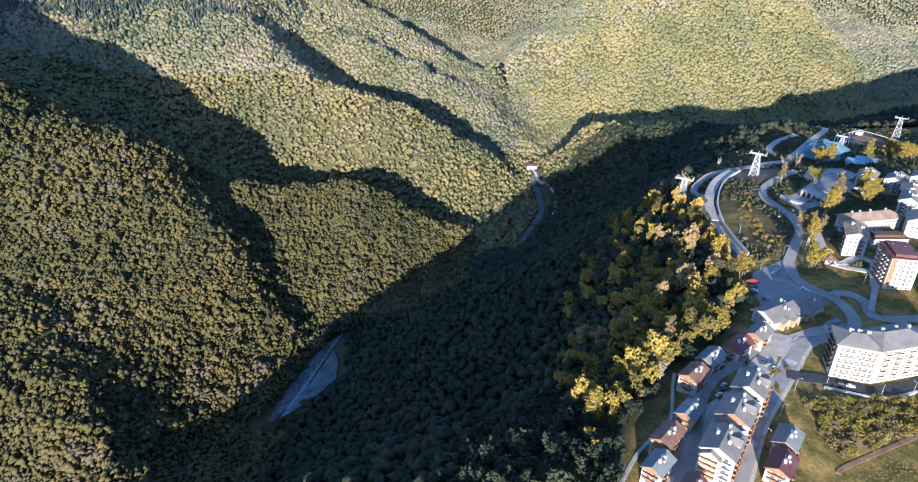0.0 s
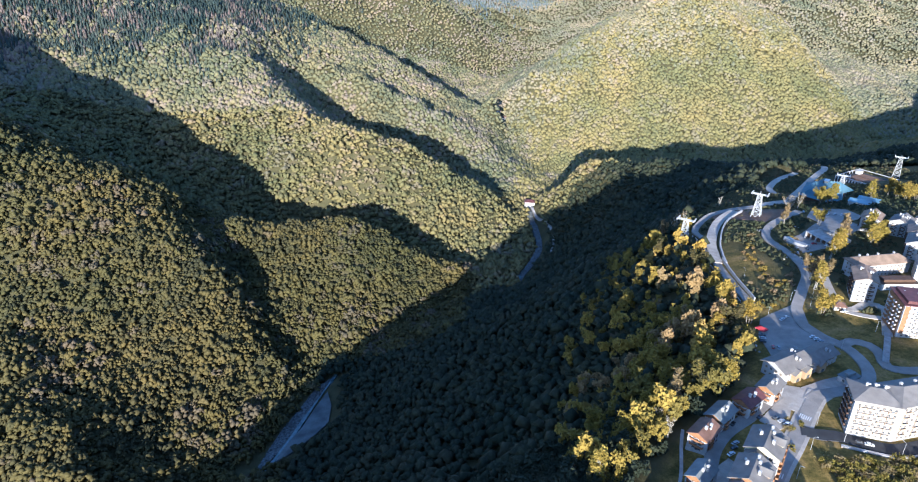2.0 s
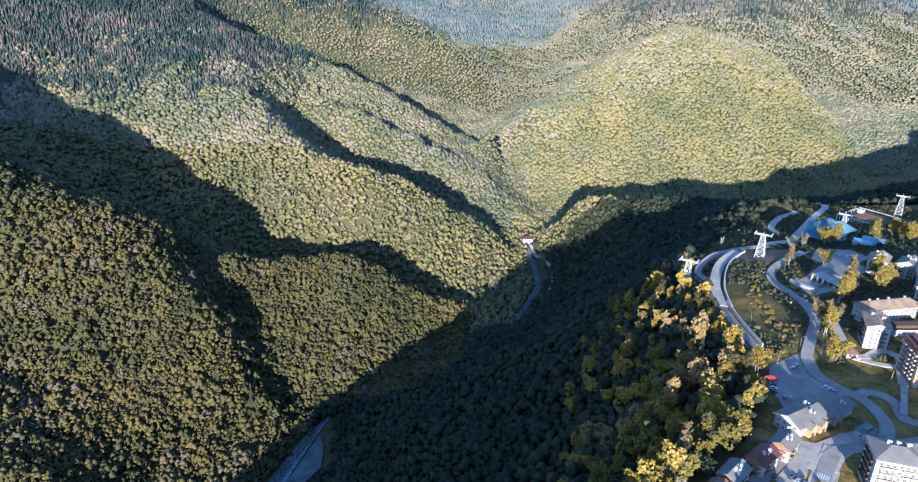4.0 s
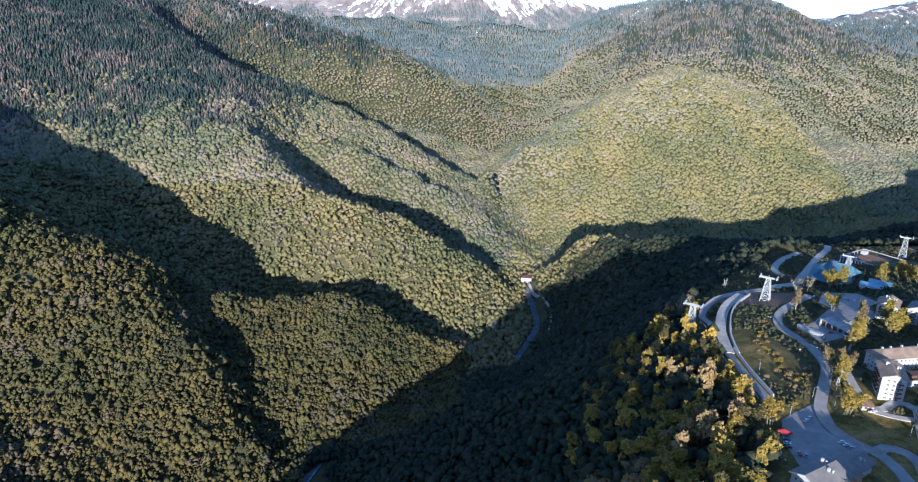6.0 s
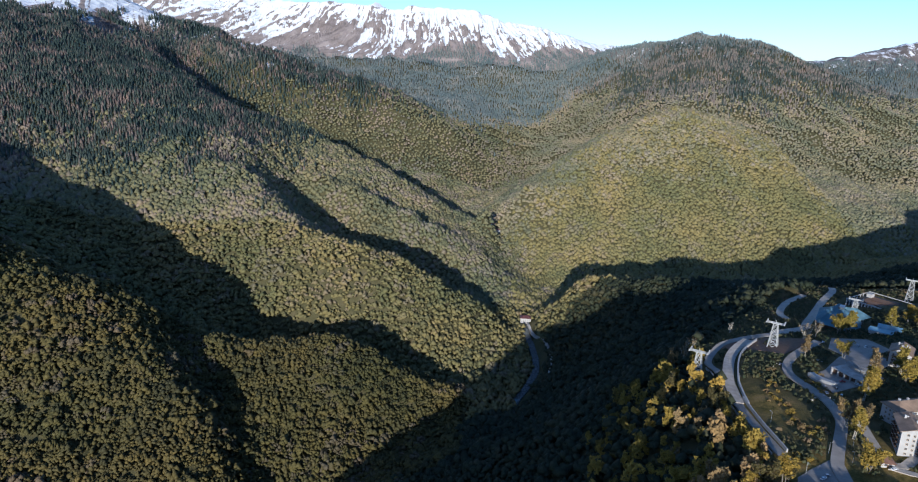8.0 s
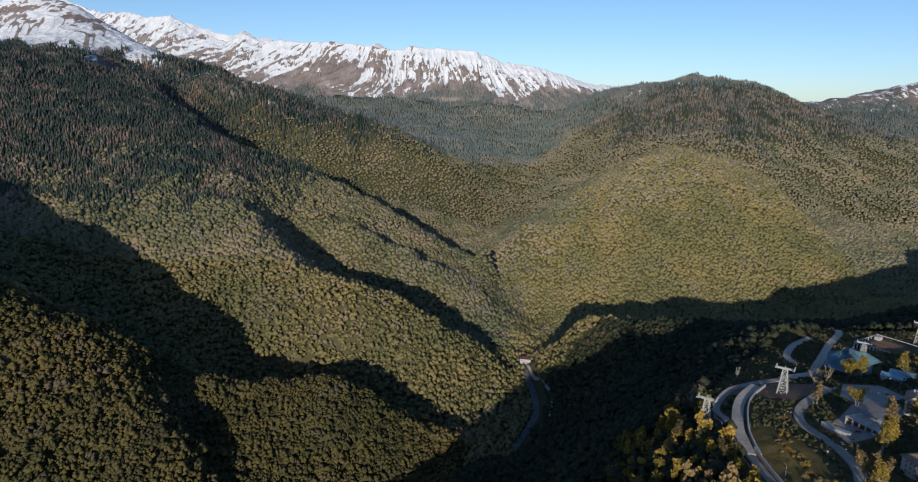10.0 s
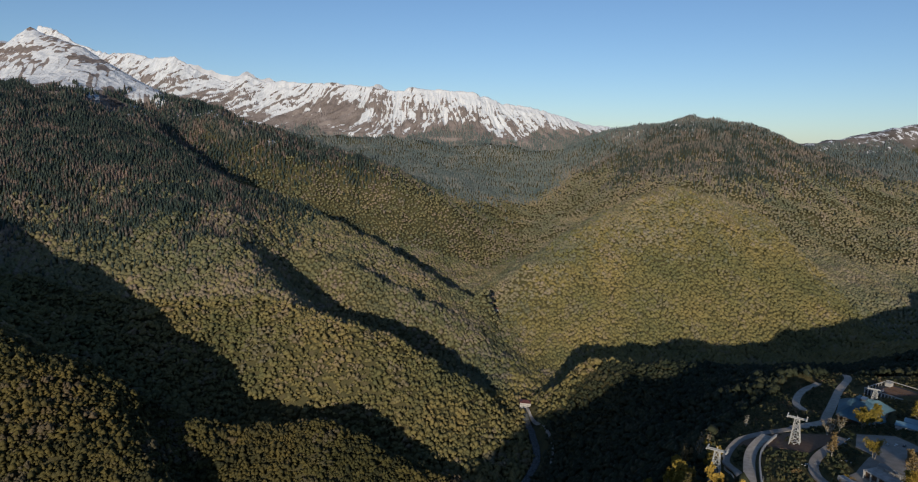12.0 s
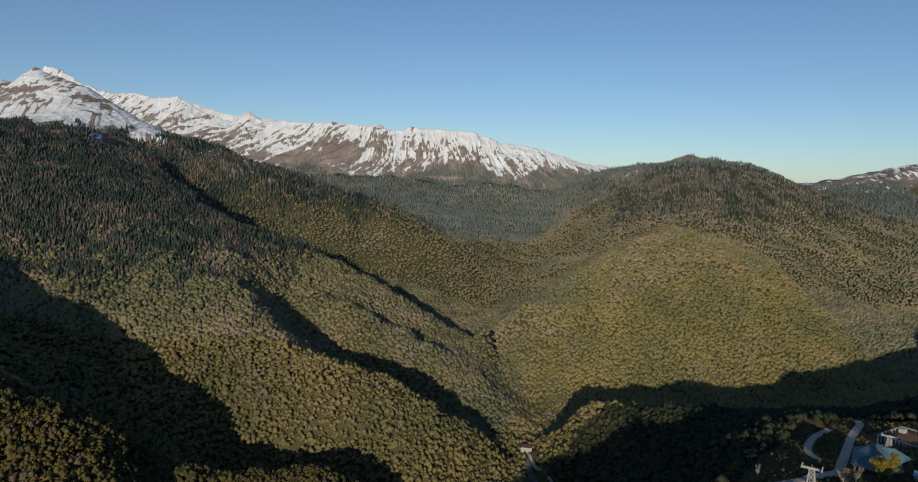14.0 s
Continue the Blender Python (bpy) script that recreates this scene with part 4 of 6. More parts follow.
def chalet(x, y, az, w, d, roof, label, floors=3, rise=2.5, gable=WOOD, base=None):
    h, pitch = floors * 2.9, rise
    house = thing("chalet", place(*from_corner(x, y, az, w, d), az), label, "house", "chalets of the village")
    part("wall", gable_walls(w, d, -3.0, 0, h, pitch), PLASTER, house)
    part("gable", gable_cladding(w, h, pitch, -d / 2, 0.18, 1.2), gable, house, "wooden gable boarding")
    part("roof", gable_roof(w, d, h, pitch, 0.9), roof, house)
    for side in ("front", "right", "left"):
        windows(house, side, w, d, floors, 3.0, 2.9)
    balconies(house, "front", w, d, (-1.8, 1.7), floors, 3.0, BALCONY_WOOD)
    balconies(house, "right", w, d, (-d / 4,), floors, 3.0, BALCONY_WOOD)
    part("door", boxes((-0.6, 0.6, -d / 2 - 0.1, -d / 2 + 0.05, 0, 2.2)), DARK_WOOD, house)
    chimneys(house, [(w * 0.2, d * 0.16, h + pitch * 0.75), (w * 0.12, -d * 0.12, h + pitch * 0.85)])
    chimneys(house, [(w * 0.27, d * 0.02, h + pitch * 0.95)], VENT)
    part("plinth", boxes((-w / 2 - 0.12, w / 2 + 0.12, -d / 2 - 0.12, d / 2 + 0.12, -3.0, 0.5)), CONCRETE, house, "grey concrete plinth")
    return house


def apartment_house(x, y, az, w, d, label, wall, gable):
    """Five-storey lodging house: broad gable to the street, lower cross gable, rows of balconies."""
    floors, fl = 5, 3.05
    h, pitch = floors * fl + 0.6, 3.8
    house = thing("apartment_house", place(*from_corner(x, y, az, w, d), az), label, "house", "apartment houses along the street")
    part("wall", gable_walls(w, d, -2.0, 0, h, pitch), PLASTER, house)
    part("gable", gable_cladding(w, h, pitch, -d / 2, 0.2, 0.6), gable, house)
    part("roof", gable_roof(w, d, h, pitch, 0.9, 0.4), GREY_ROOF, house)
    porch = part("projecting_bay", gable_walls(w * 0.55, 2.4, -2.0, 0, h - 1.2, 2.6), wall, house, "projecting bay with a small gable")
    porch.location = (-w * 0.16, -d / 2 - 1.0, 0)
    cap = part("bay_roof", gable_roof(w * 0.55, 2.4, h - 1.2, 2.6, 0.8, 0.3), GREY_ROOF, house)
    cap.location = porch.location
    dormer = part("dormer", gable_walls(4.6, 5.0, h - 0.6, 0, h + 2.2, 1.4), wall, house)
    dormer.matrix_basis = pose(w * 0.3, d * 0.1, 0, 0, 0, 90)
    droof = part("dormer_roof", gable_roof(4.6, 5.0, h + 2.2, 1.4, 0.7, 0.3), GREY_ROOF, house)
    droof.matrix_basis = dormer.matrix_basis.copy()
    for side in ("front", "right", "left"):
        windows(house, side, w, d, floors, fl, 2.7)
    balconies(house, "right", w, d, (-d / 3.2, 0.0, d / 3.2), floors, fl, BALCONY_WOOD)
    balconies(house, "front", w, d, (w * 0.32,), floors, fl, BALCONY_WHITE)
    for f in range(1, floors):
        for u in (-w * 0.16 - 1.9, -w * 0.16 + 1.9):
            b = new("balcony", BALCONY_WOOD)
            b.parent, b.location = house, (u, -d / 2 - 2.2, f * fl + 0.1)
    chimneys(house, [(w * 0.12, d * 0.2, h + pitch * 0.8), (-w * 0.2, d * 0.05, h + pitch * 0.65), (w * 0.2, -d * 0.15, h + pitch * 0.7), (0.6, d * 0.35, h + pitch)])
    chimneys(house, [(-w * 0.28, d * 0.25, h + pitch * 0.6), (w * 0.05, d * 0.3, h + pitch + 0.6)], VENT)
    return house


def block(name, label, x, y, az, w, d, floors, fl, roof, rise, kind="gable", wall=None, side_wall=None, front_balconies=(), right_balconies=(), balcony=None, step=3.2, sink=3.0, corner=True, vents=()):
    """A plain hotel block with rows of windows and balconies."""
    h = floors * fl + 0.8
    c = from_corner(x, y, az, w, d) if corner else (x, y)
    house = thing(name, place(*c, az), label, "hotel", "white hotels of the village")
    part("wall", gable_walls(w, d, -sink, 0, h, rise if kind == "gable" else 0), wall or PLASTER, house)
    if side_wall:
        part("side_panel", boxes((-w / 2 - 0.15, -w / 2 + 0.1, -d / 2 + 1.5, d / 2 - 1, 0, h - 0.5)), side_wall, house, "tan plaster side panel")
        part("corner_panel", boxes((-w / 2 + 0.4, -w / 2 + 3.2, -d / 2 - 0.15, -d / 2 + 0.1, fl, h - 0.4)), side_wall, house, "tan plaster corner panel")
    if kind == "gable":
        part("roof", gable_roof(w, d, h, rise, 1.2, 0.4), roof, house)
    elif kind == "hip":
        part("roof", hip_roof(w, d, h, rise, 1.1, d * 0.45), roof, house)
    else:
        part("roof", boxes((-w / 2 - 0.5, w / 2 + 0.5, -d / 2 - 0.5, d / 2 + 0.5, h, h + 0.5)), roof, house)
        part("parapet", boxes((-w / 2 + 2, w / 2 - 2, -d / 2 + 2, d / 2 - 2, h + 0.5, h + 2.4)), roof, house)
    for s in ("front", "right", "left"):
        windows(house, s, w, d, floors, fl, step, frame_mesh=FRAME_TAN)
    balconies(house, "front", w, d, front_balconies, floors, fl, balcony or BALCONY_TAN)
    balconies(house, "right", w, d, right_balconies, floors, fl, balcony or BALCONY_TAN)
    # left walls default to dark balconies, putting that side's shade into the colour
    balconies(house, "left", w, d, right_balconies, floors, fl, balcony or BALCONY_DARK)
    zr = h + (rise if kind != "flat" else 0.6)
    chimneys(house, [(vx * w, vy * d, zr - rise * abs(vx if kind == "gable" else vy * 2) - 0.2) for vx, vy in vents])
    chimneys(house, [(vx * w + 1.6, vy * d + 1.2, zr - rise * abs(vx if kind == "gable" else vy * 2) + 0.4) for vx, vy in vents], VENT)
    return house


# ---- roads and yards, laid on the ground ----
def spline(pts, step=4.0):
    p = [np.array(q, float) for q in pts]
    p = [2 * p[0] - p[1]] + p + [2 * p[-1] - p[-2]]
    out = []
    for a, b, c, d in zip(p, p[1:], p[2:], p[3:]):
        n = max(2, int(np.linalg.norm(c - b) / step))
        for i in range(n):
            t = i / n
            out.append(0.5 * (2 * b + (c - a) * t + (2 * a - 5 * b + 4 * c - d) * t * t + (3 * b - a - 3 * c + d) * t ** 3))
    return np.array(out + [p[-2]])


def ribbon(name, pts, width, mat, lift=0.3, label="", kind="structure", category="road", level=None, thick=1.2, step=4.0, parent=None):
    c = spline(pts, step)
    t = np.gradient(c[:, :2], axis=0)
    t /= np.linalg.norm(t, axis=1)[:, None] + 1e-9
    nrm = np.stack([-t[:, 1], t[:, 0]], 1)
    l, r = c[:, :2] + nrm * width / 2, c[:, :2] - nrm * width / 2
    hs = np.max([height(q[:, 0], q[:, 1]) for q in (l, c[:, :2], r)], 0) if level is None else np.full(len(c), level)
    k = np.ones(5) / 5
    hs = np.maximum(hs, np.convolve(np.pad(hs, 2, mode="edge"), k, "valid")) + lift
    OCCUPIED.extend((q[0], q[1], width / 2 + 2.0) for q in c)
    bm = bmesh.new()
    rows = []
    for i in range(len(c)):
        rows.append([bm.verts.new((*l[i], hs[i] - thick)), bm.verts.new((*l[i], hs[i])), bm.verts.new((*r[i], hs[i])), bm.verts.new((*r[i], hs[i] - thick))])
    for a, b in zip(rows, rows[1:]):
        for j in range(3):
            bm.faces.new((a[j], a[j + 1], b[j + 1], b[j]))
    bm.faces.new(rows[0]), bm.faces.new(rows[-1][::-1])
    ob = new(name, mesh_of(name, bm, mat))
    if parent:
        ob.parent = parent
        return ob
    return tagged(ob, label, category, kind=kind)


def yard(name, pts, mat, lift, label, category="pavement", thick=1.0):
    bm = bmesh.new()
    f = bm.faces.new([bm.verts.new((x, y, 0)) for x, y in pts])
    bmesh.ops.triangulate(bm, faces=[f])
    for _ in range(3):
        bmesh.ops.subdivide_edges(bm, edges=bm.edges, cuts=1, use_grid_fill=True)
    co = np.array([v.co[:2] for v in bm.verts])
    OCCUPIED.extend((q[0], q[1], 4.0) for q in co)
    z = height(co[:, 0], co[:, 1])
    for v, h in zip(bm.verts, z):
        v.co.z = h + lift
    rim = [e for e in bm.edges if e.is_boundary]
    ext = bmesh.ops.extrude_edge_only(bm, edges=rim)
    for v in ext["geom"]:
        if isinstance(v, bmesh.types.BMVert):
            v.co.z -= thick
    return tagged(new(name, mesh_of(name, bm, mat)), label, category, kind="structure")


main = [(104, 170), (124, 202), (141, 230), (154, 248), (171, 268), (190, 292), (204, 308)]
ribbon("pavement", main, 11.0, PAVING, 0.22, "pale paved footway beside the village street", category="pavement")
ribbon("road", main, 7.5, ASPHALT, 0.40, "sunlit grey asphalt village street")
yard("pavement", [(176, 296), (186, 290), (200, 297), (212, 305), (236, 318), (236, 328), (213, 321), (196, 313), (188, 316), (178, 306)], PAVING, 0.30, "pale paved square in front of the shops")
ribbon("road", [(178, 276), (186, 273), (195, 272), (207, 266), (220, 262), (244, 267), (275, 276)], 8.0, DARK_ASPHALT, 0.45, "dark asphalt road below the big hotel")
ribbon("road", [(196, 301), (204, 306), (220, 310), (234, 315), (243, 327), (246, 341), (245, 355), (240, 364), (234, 380), (236, 395), (241, 409), (259, 437), (275, 463), (282, 492), (283, 523), (284, 552), (298, 576), (328, 604), (350, 625)], 7.5, ASPHALT, 0.42, "grey asphalt road winding through the village")
ribbon("road", [(243, 356), (252, 361), (260, 356), (261, 346), (257, 332), (268, 327), (290, 328)], 7.0, ASPHALT, 0.46, "asphalt slip road with a tight bend")
yard("pavement", [(199, 374), (211, 398), (222, 405), (248, 419), (243, 402), (238, 386), (243, 362), (232, 347), (210, 354), (196, 347)], ASPHALT, 0.36, "large grey parking lot", "parking lot")
ribbon("road", [(214, 410), (215, 427), (218, 467), (224, 520), (233, 568), (242, 612), (265, 643), (287, 653), (330, 668)], 6.5, ASPHALT, 0.6, "grey asphalt terrace road above the woods")
ribbon("road", [(222, 505), (227, 525), (236, 556), (262, 609), (293, 645)], 9.0, PAVING, 0.75, "pale curved concrete road")
ribbon("road", [(289, 470), (276, 430), (271, 408), (277, 402), (290, 409), (297, 400), (286, 380), (278, 366)], 6.0, PAVING, 0.5, "pale paved lane round the lawns")
ribbon("road", [(268, 402), (280, 392), (292, 388), (300, 396)], 5.0, PAVING, 0.45, "pale paved loop beside the lawn")
ribbon("road", [(180, 306), (168, 297), (155, 286), (140, 275), (129, 263), (122, 250), (112, 228), (100, 205), (92, 190)], 7.0, ASPHALT, 0.38, "asphalt lane between the chalets")
yard("pavement", [(118, 246), (133, 256), (137, 250), (122, 232), (108, 210), (98, 196), (92, 204), (104, 226)], PAVING, 0.30, "paved yard between chalets and apartment houses")
yard("pavement", [(160, 284), (176, 299), (182, 294), (172, 278), (166, 276)], PAVING, 0.34, "paved parking bay beside the street")
ribbon("footpath", [(118, 278), (115, 270), (109, 251), (103, 240), (86, 225), (70, 200)], 1.6, CONCRETE, 0.4, "pale concrete footpath along the edge of the woods", category="footpath")
ribbon("road", [(330, 668), (370, 690), (400, 730), (450, 800), (500, 870), (545, 925), (575, 985)], 9.0, PAVING, 0.8, "pale gravel road to the far end of the plateau")
ribbon("road", [(388, 752), (400, 790), (440, 850), (490, 900)], 8.0, PAVING, 0.8, "pale gravel road along the plateau rim")
yard("pavement", [(294, 505), (318, 512), (345, 535), (375, 556), (372, 585), (340, 575), (312, 548), (294, 540)], ASPHALT, 0.45, "asphalt yard round the garages")
yard("pavement", [(345, 560), (395, 590), (400, 630), (372, 640), (345, 600)], ASPHALT, 0.40, "asphalt parking lot by the sports hall", "parking lot")
yard("pavement", [(262, 640), (300, 590), (330, 612), (350, 640), (310, 660)], EARTH, 0.3, "bare trodden earth round the pylon", "ground")
ribbon("earth_track", [(172, 209), (176, 212), (196, 220), (221, 230), (250, 240)], 2.2, EARTH, 0.3, "red-brown earth track across the dry field", category="track")

# retaining wall below the big hotel's road, and the white parapets of the terrace road
def low_wall(name, pts, thick, high, mat, label, base=0.0, sink=3.0):
    return ribbon(name, pts, thick, mat, high + base, label, category="wall", thick=high + sink, kind="structure")


low_wall("retaining_wall", [(193, 265), (203, 261), (216, 256.5), (228, 257.5), (240, 261), (272, 271)], 1.4, 0.9, CONCRETE, "stepped pale concrete retaining wall")
low_wall("parapet", [(210, 428), (213, 467), (219, 520), (228, 568), (234, 596)], 0.5, 1.5, PLASTER, "white parapet of the terrace road")
low_wall("parapet", [(228, 500), (233, 522), (243, 553), (268, 604), (300, 642)], 1.2, 2.6, PLASTER, "white wall beside the curved road")
low_wall("ramp_wall", [(297, 542), (298.5, 530), (303, 517)], 5.0, 2.2, PLASTER, "white ramp wall beside the garages")
low_wall("parapet", [(220, 428), (223.5, 467), (229, 512)], 0.9, 2.4, PLASTER, "white wall above the terrace road")


def crosswalk(x, y, az, across=6.5):
    ob = thing("crosswalk", Matrix.Translation((x, y, 0)) @ Matrix.Rotation(-radians(az), 4, "Z"), "white striped pedestrian crossing on the street", "crosswalk", "pedestrian crossings")
    a = radians(az)
    n = int(across / 1.0)
    for i in range(n):
        u = (i - (n - 1) / 2) * 1.0
        wx, wy = x + math.cos(a) * u, y - math.sin(a) * u
        s = new("stripe", STRIPE)
        s.parent, s.location = ob, (u, 0, ground_at(wx, wy) + 0.62)


STRIPE = mesh_of("stripe", boxes((-0.25, 0.25, -1.9, 1.9, -0.15, 0.0)), PAINT)
crosswalk(185.5, 286.5, 40)
crosswalk(151.5, 245, 37)
crosswalk(139, 226, 34)

# ---- houses ----
chalet(123, 259.5, 45, 10, 14, BROWN_ROOF, "white chalet with a brown roof and orange wooden gable")
chalet(136, 274, 47, 9.5, 15, TEAL_ROOF, "white chalet with a blue-grey metal roof")
chalet(154, 285, 52, 9.5, 15, MAROON_ROOF, "white chalet with a maroon roof beside the lane")
chalet(172, 296, 46, 10, 14, GREY_ROOF, "white chalet with a pale grey roof by the square")
chalet(112.5, 233, 43, 9, 13, TEAL_ROOF, "white chalet with a pale blue-grey roof at the wood's edge")
chalet(97, 217, 42, 9.5, 15, BROWN_ROOF, "white chalet with a brown roof and a wooden porch")
chalet(88.5, 201, 42, 9, 13, TEAL_ROOF, "white chalet with a blue-edged grey roof")
chalet(99, 186, 42, 9, 12, MAROON_ROOF, "white chalet with a maroon roof by the paved yard")
chalet(152.5, 213, 38, 10, 13, TEAL_ROOF, "white chalet with a pale roof across the street")
chalet(143, 198, 38, 10, 13, MAROON_ROOF, "white chalet with a dark maroon roof across the street")
apartment_house(146.5, 238, 36, 15, 17, "white and yellow apartment house with a grey gabled roof", CREAM, CREAM)
apartment_house(132.5, 220, 36, 15, 17, "white apartment house with orange wooden gables", OCHRE, WOOD)
apartment_house(118.5, 200, 36, 15, 17, "white apartment house with a pale yellow gable", CREAM, CREAM)

# shops by the square: two joined blocks with gabled entrances
shop = block("shop_building", "white two-storey shop building with grey roofs by the square", 188.5, 317.5, 62, 15, 24, 2, 3.6, GREY_ROOF, 3.2, vents=((0.2, 0.1), (-0.25, 0.3)))
block("shop_building", "low white shop building with tan entrance gables", 210, 328, 60, 12, 24, 2, 3.3, GREY_ROOF, 2.6, vents=((0.2, 0.2),))
for sx, sy in ((196.5, 321), (216.5, 331.5), (204.5, 325)):
    porch = thing("entrance_gable", place(sx, sy, 152, 0), "tan boarded entrance gable of the shops", "entrance", "entrance gables of the shops")
    part("wall", gable_walls(6, 4, -1, 0, 5.6, 2.2), OCHRE, porch)
    part("roof", gable_roof(6, 4, 5.6, 2.2, 0.6, 0.3), GREY_ROOF, porch)
    part("door", boxes((-1.2, 1.2, 1.95, 2.08, 0, 2.6)), GLASS, porch)
block("kiosk", "small white flat-roofed kiosk by the bend", 224, 314, 62, 7, 10, 1, 3.0, TEAL_ROOF, 0.0, "flat")

# the big hotel with two wings
block("hotel", "large white six-storey hotel with tan balconies and a grey roof", 212.5, 279, 18, 21, 17, 6, 3.5, GREY_ROOF, 3.6, "hip", front_balconies=(-6.5, -2.8, 2.6, 6.3), right_balconies=(-4.5, 0, 4.5), step=2.7, corner=False, vents=((-0.2, 0.1), (0.0, 0.15), (0.2, 0.1)))
block("hotel", "white hotel wing with tan balconies and a grey roof", 232.5, 280, -12, 31, 18, 6, 3.5, GREY_ROOF, 4.4, "hip", front_balconies=(-11, -3.5, 4, 11), step=2.7, corner=False, vents=((-0.2, 0.15), (0.1, 0.2), (0.3, 0.1)))
block("hotel", "white hotel wing with an orange-brown wooden front", 262, 286, -8, 29, 17, 5, 3.4, GREY_ROOF, 4.0, "hip", front_balconies=(-9, -3, 3, 9), balcony=BALCONY_WOOD, step=2.9, corner=False, vents=((0.0, 0.15), (0.3, 0.1)))
for hx, hy, ha, hw, wide in ((214.8, 270.9, 18, 7.0, TAN), (229, 270.8, -12, 4.5, TAN), (262, 277, -8, 12.0, WOOD)):
    gable = thing("hotel_bay", place(hx, hy, ha), "projecting boarded bay on the hotel front", "bay", "bays of the hotel front")
    part("wall", gable_walls(hw, 1.2, -3.0, 0, 17.5, 1.6), wide, gable)
    part("roof", gable_roof(hw, 1.2, 17.5, 1.6, 0.6, 0.3), GREY_ROOF, gable)
    windows(gable, "front", hw, 1.2, 5, 3.5, 2.6, first=1.6)

# upper hotels
block("hotel", "tall white hotel block with a brown roof", 294, 409, 24, 14, 22, 5, 3.2, TAN_ROOF, 2.6, front_balconies=(3.5,), right_balconies=(-6, 0, 6), balcony=BALCONY_DARK, vents=((-0.2, 0.2), (0.2, 0.0)))
block("hotel", "long white hotel with a weathered ochre roof", 324, 458, -10, 46, 14, 3, 3.2, TAN_ROOF, 4.5, "hip", front_balconies=(-15, -9, 9, 15), corner=False, vents=((-0.35, 0.1), (-0.2, 0.1), (0.0, 0.1), (0.3, 0.1)))
block("hotel", "low dark-roofed annexe between the hotels", 324, 433, 0, 27, 11, 1, 4.0, DARK_WOOD, 0.0, "flat", corner=False)
block("hotel", "tall white hotel tower with tan sides", 298.5, 361, 12, 17, 24, 7, 3.2, MAROON_ROOF, 0.0, "flat", side_wall=WOOD, front_balconies=(0.5, 4.5), right_balconies=(-7, 0, 7), balcony=BALCONY_WHITE, step=2.7, vents=((-0.2, 0.2), (0.2, 0.1)))
block("hotel", "plain white gabled hotel", 352, 444, 30, 14, 18, 4, 3.2, GREY_ROOF, 3.6, corner=False, vents=((0.2, 0.1),))
block("hotel", "brown wooden hotel front beside the lane", 306, 332, 0, 14, 22, 6, 3.2, MAROON_ROOF, 0.0, "flat", wall=OCHRE, corner=False, front_balconies=(-3, 3), right_balconies=(-6, 0, 6))
for i, (hx, hy, ha, roof) in enumerate(((376, 552, 40, TAN_ROOF), (392, 536, 45, GREY_ROOF), (388, 508, 35, TAN_ROOF), (372, 484, 40, GREY_ROOF), (398, 478, 40, GREY_ROOF), (414, 506, 40, BROWN_ROOF), (418, 540, 45, BROWN_ROOF))):
    block("hotel", ("white hillside hotel with an ochre-brown roof", "white hillside hotel with a grey roof")[roof is GREY_ROOF], hx, hy, ha, 15, 19, 4, 3.1, roof, 3.6, corner=False, front_balconies=(-4, 3), right_balconies=(-6, 0, 6), balcony=BALCONY_DARK, vents=((-0.2, 0.2), (0.2, 0.0), (0.0, -0.2)))

# small house with a brown hip roof on the lane
hut = thing("gatehouse", place(268, 405, 15), "small white gatehouse with a brown hipped roof", "house")
part("wall", boxes((-3.5, 3.5, -3, 3, -1, 3.2)), PLASTER, hut)
part("roof", hip_roof(7, 6, 3.2, 2.4, 0.8, 2.8), BROWN_ROOF, hut)
windows(hut, "front", 7, 6, 1, 3, 2.4)
part("door", boxes((-0.5, 0.5, -3.1, -2.95, 0, 2.1)), DARK_WOOD, hut)

# garages with an open front and a white canopy on the deck
gar = thing("garage", place(326, 529, 250), "flat-roofed concrete garage with five dark bays", "garage")
part("deck", boxes((-14, 14, -11, 11, 4.0, 4.7)), CONCRETE, gar)
part("back_wall", boxes((-14, 14, -11, -10.6, -2, 4.0)), CONCRETE, gar)
for i in range(6):
    part("pier", boxes((-14 + i * 5.4, -13.0 + i * 5.4, 9.6, 10.9, -2, 4.0)), PLASTER, gar)
for i in range(5):
    part("bay_door", boxes((-13.0 + i * 5.4, -8.7 + i * 5.4, 9.2, 9.4, -0.5, 4.0)), DARK_WOOD, gar)
part("side_wall", boxes((-14, -13.6, -10.6, 9.2, -2, 4.0)), CONCRETE, gar)
part("side_wall", boxes((13.6, 14, -10.6, 9.2, -2, 4.0)), CONCRETE, gar)
can = thing("canopy", gar.matrix_world @ pose(1, -4, 4.7), "long white curved canopy on the garage deck", "canopy")
bm = bmesh.new()
ring = []
for i in range(9):
    a = math.pi * i / 8
    ring.append([bm.verts.new((s * 11, -3.4 * math.cos(a), 2.4 + 1.1 * math.sin(a))) for s in (-1, 1)])
for p, q in zip(ring, ring[1:]):
    bm.faces.new((p[0], p[1], q[1], q[0]))
bmesh.ops.solidify(bm, geom=bm.faces, thickness=0.2)
part("roof", bm, PLASTER, can)
for i in range(6):
    for s in (-1, 1):
        part("post", boxes((-10.6 + i * 4.2, -10.3 + i * 4.2, s * 3.2 - 0.12, s * 3.2 + 0.12, 0, 2.5)), PLASTER, can)

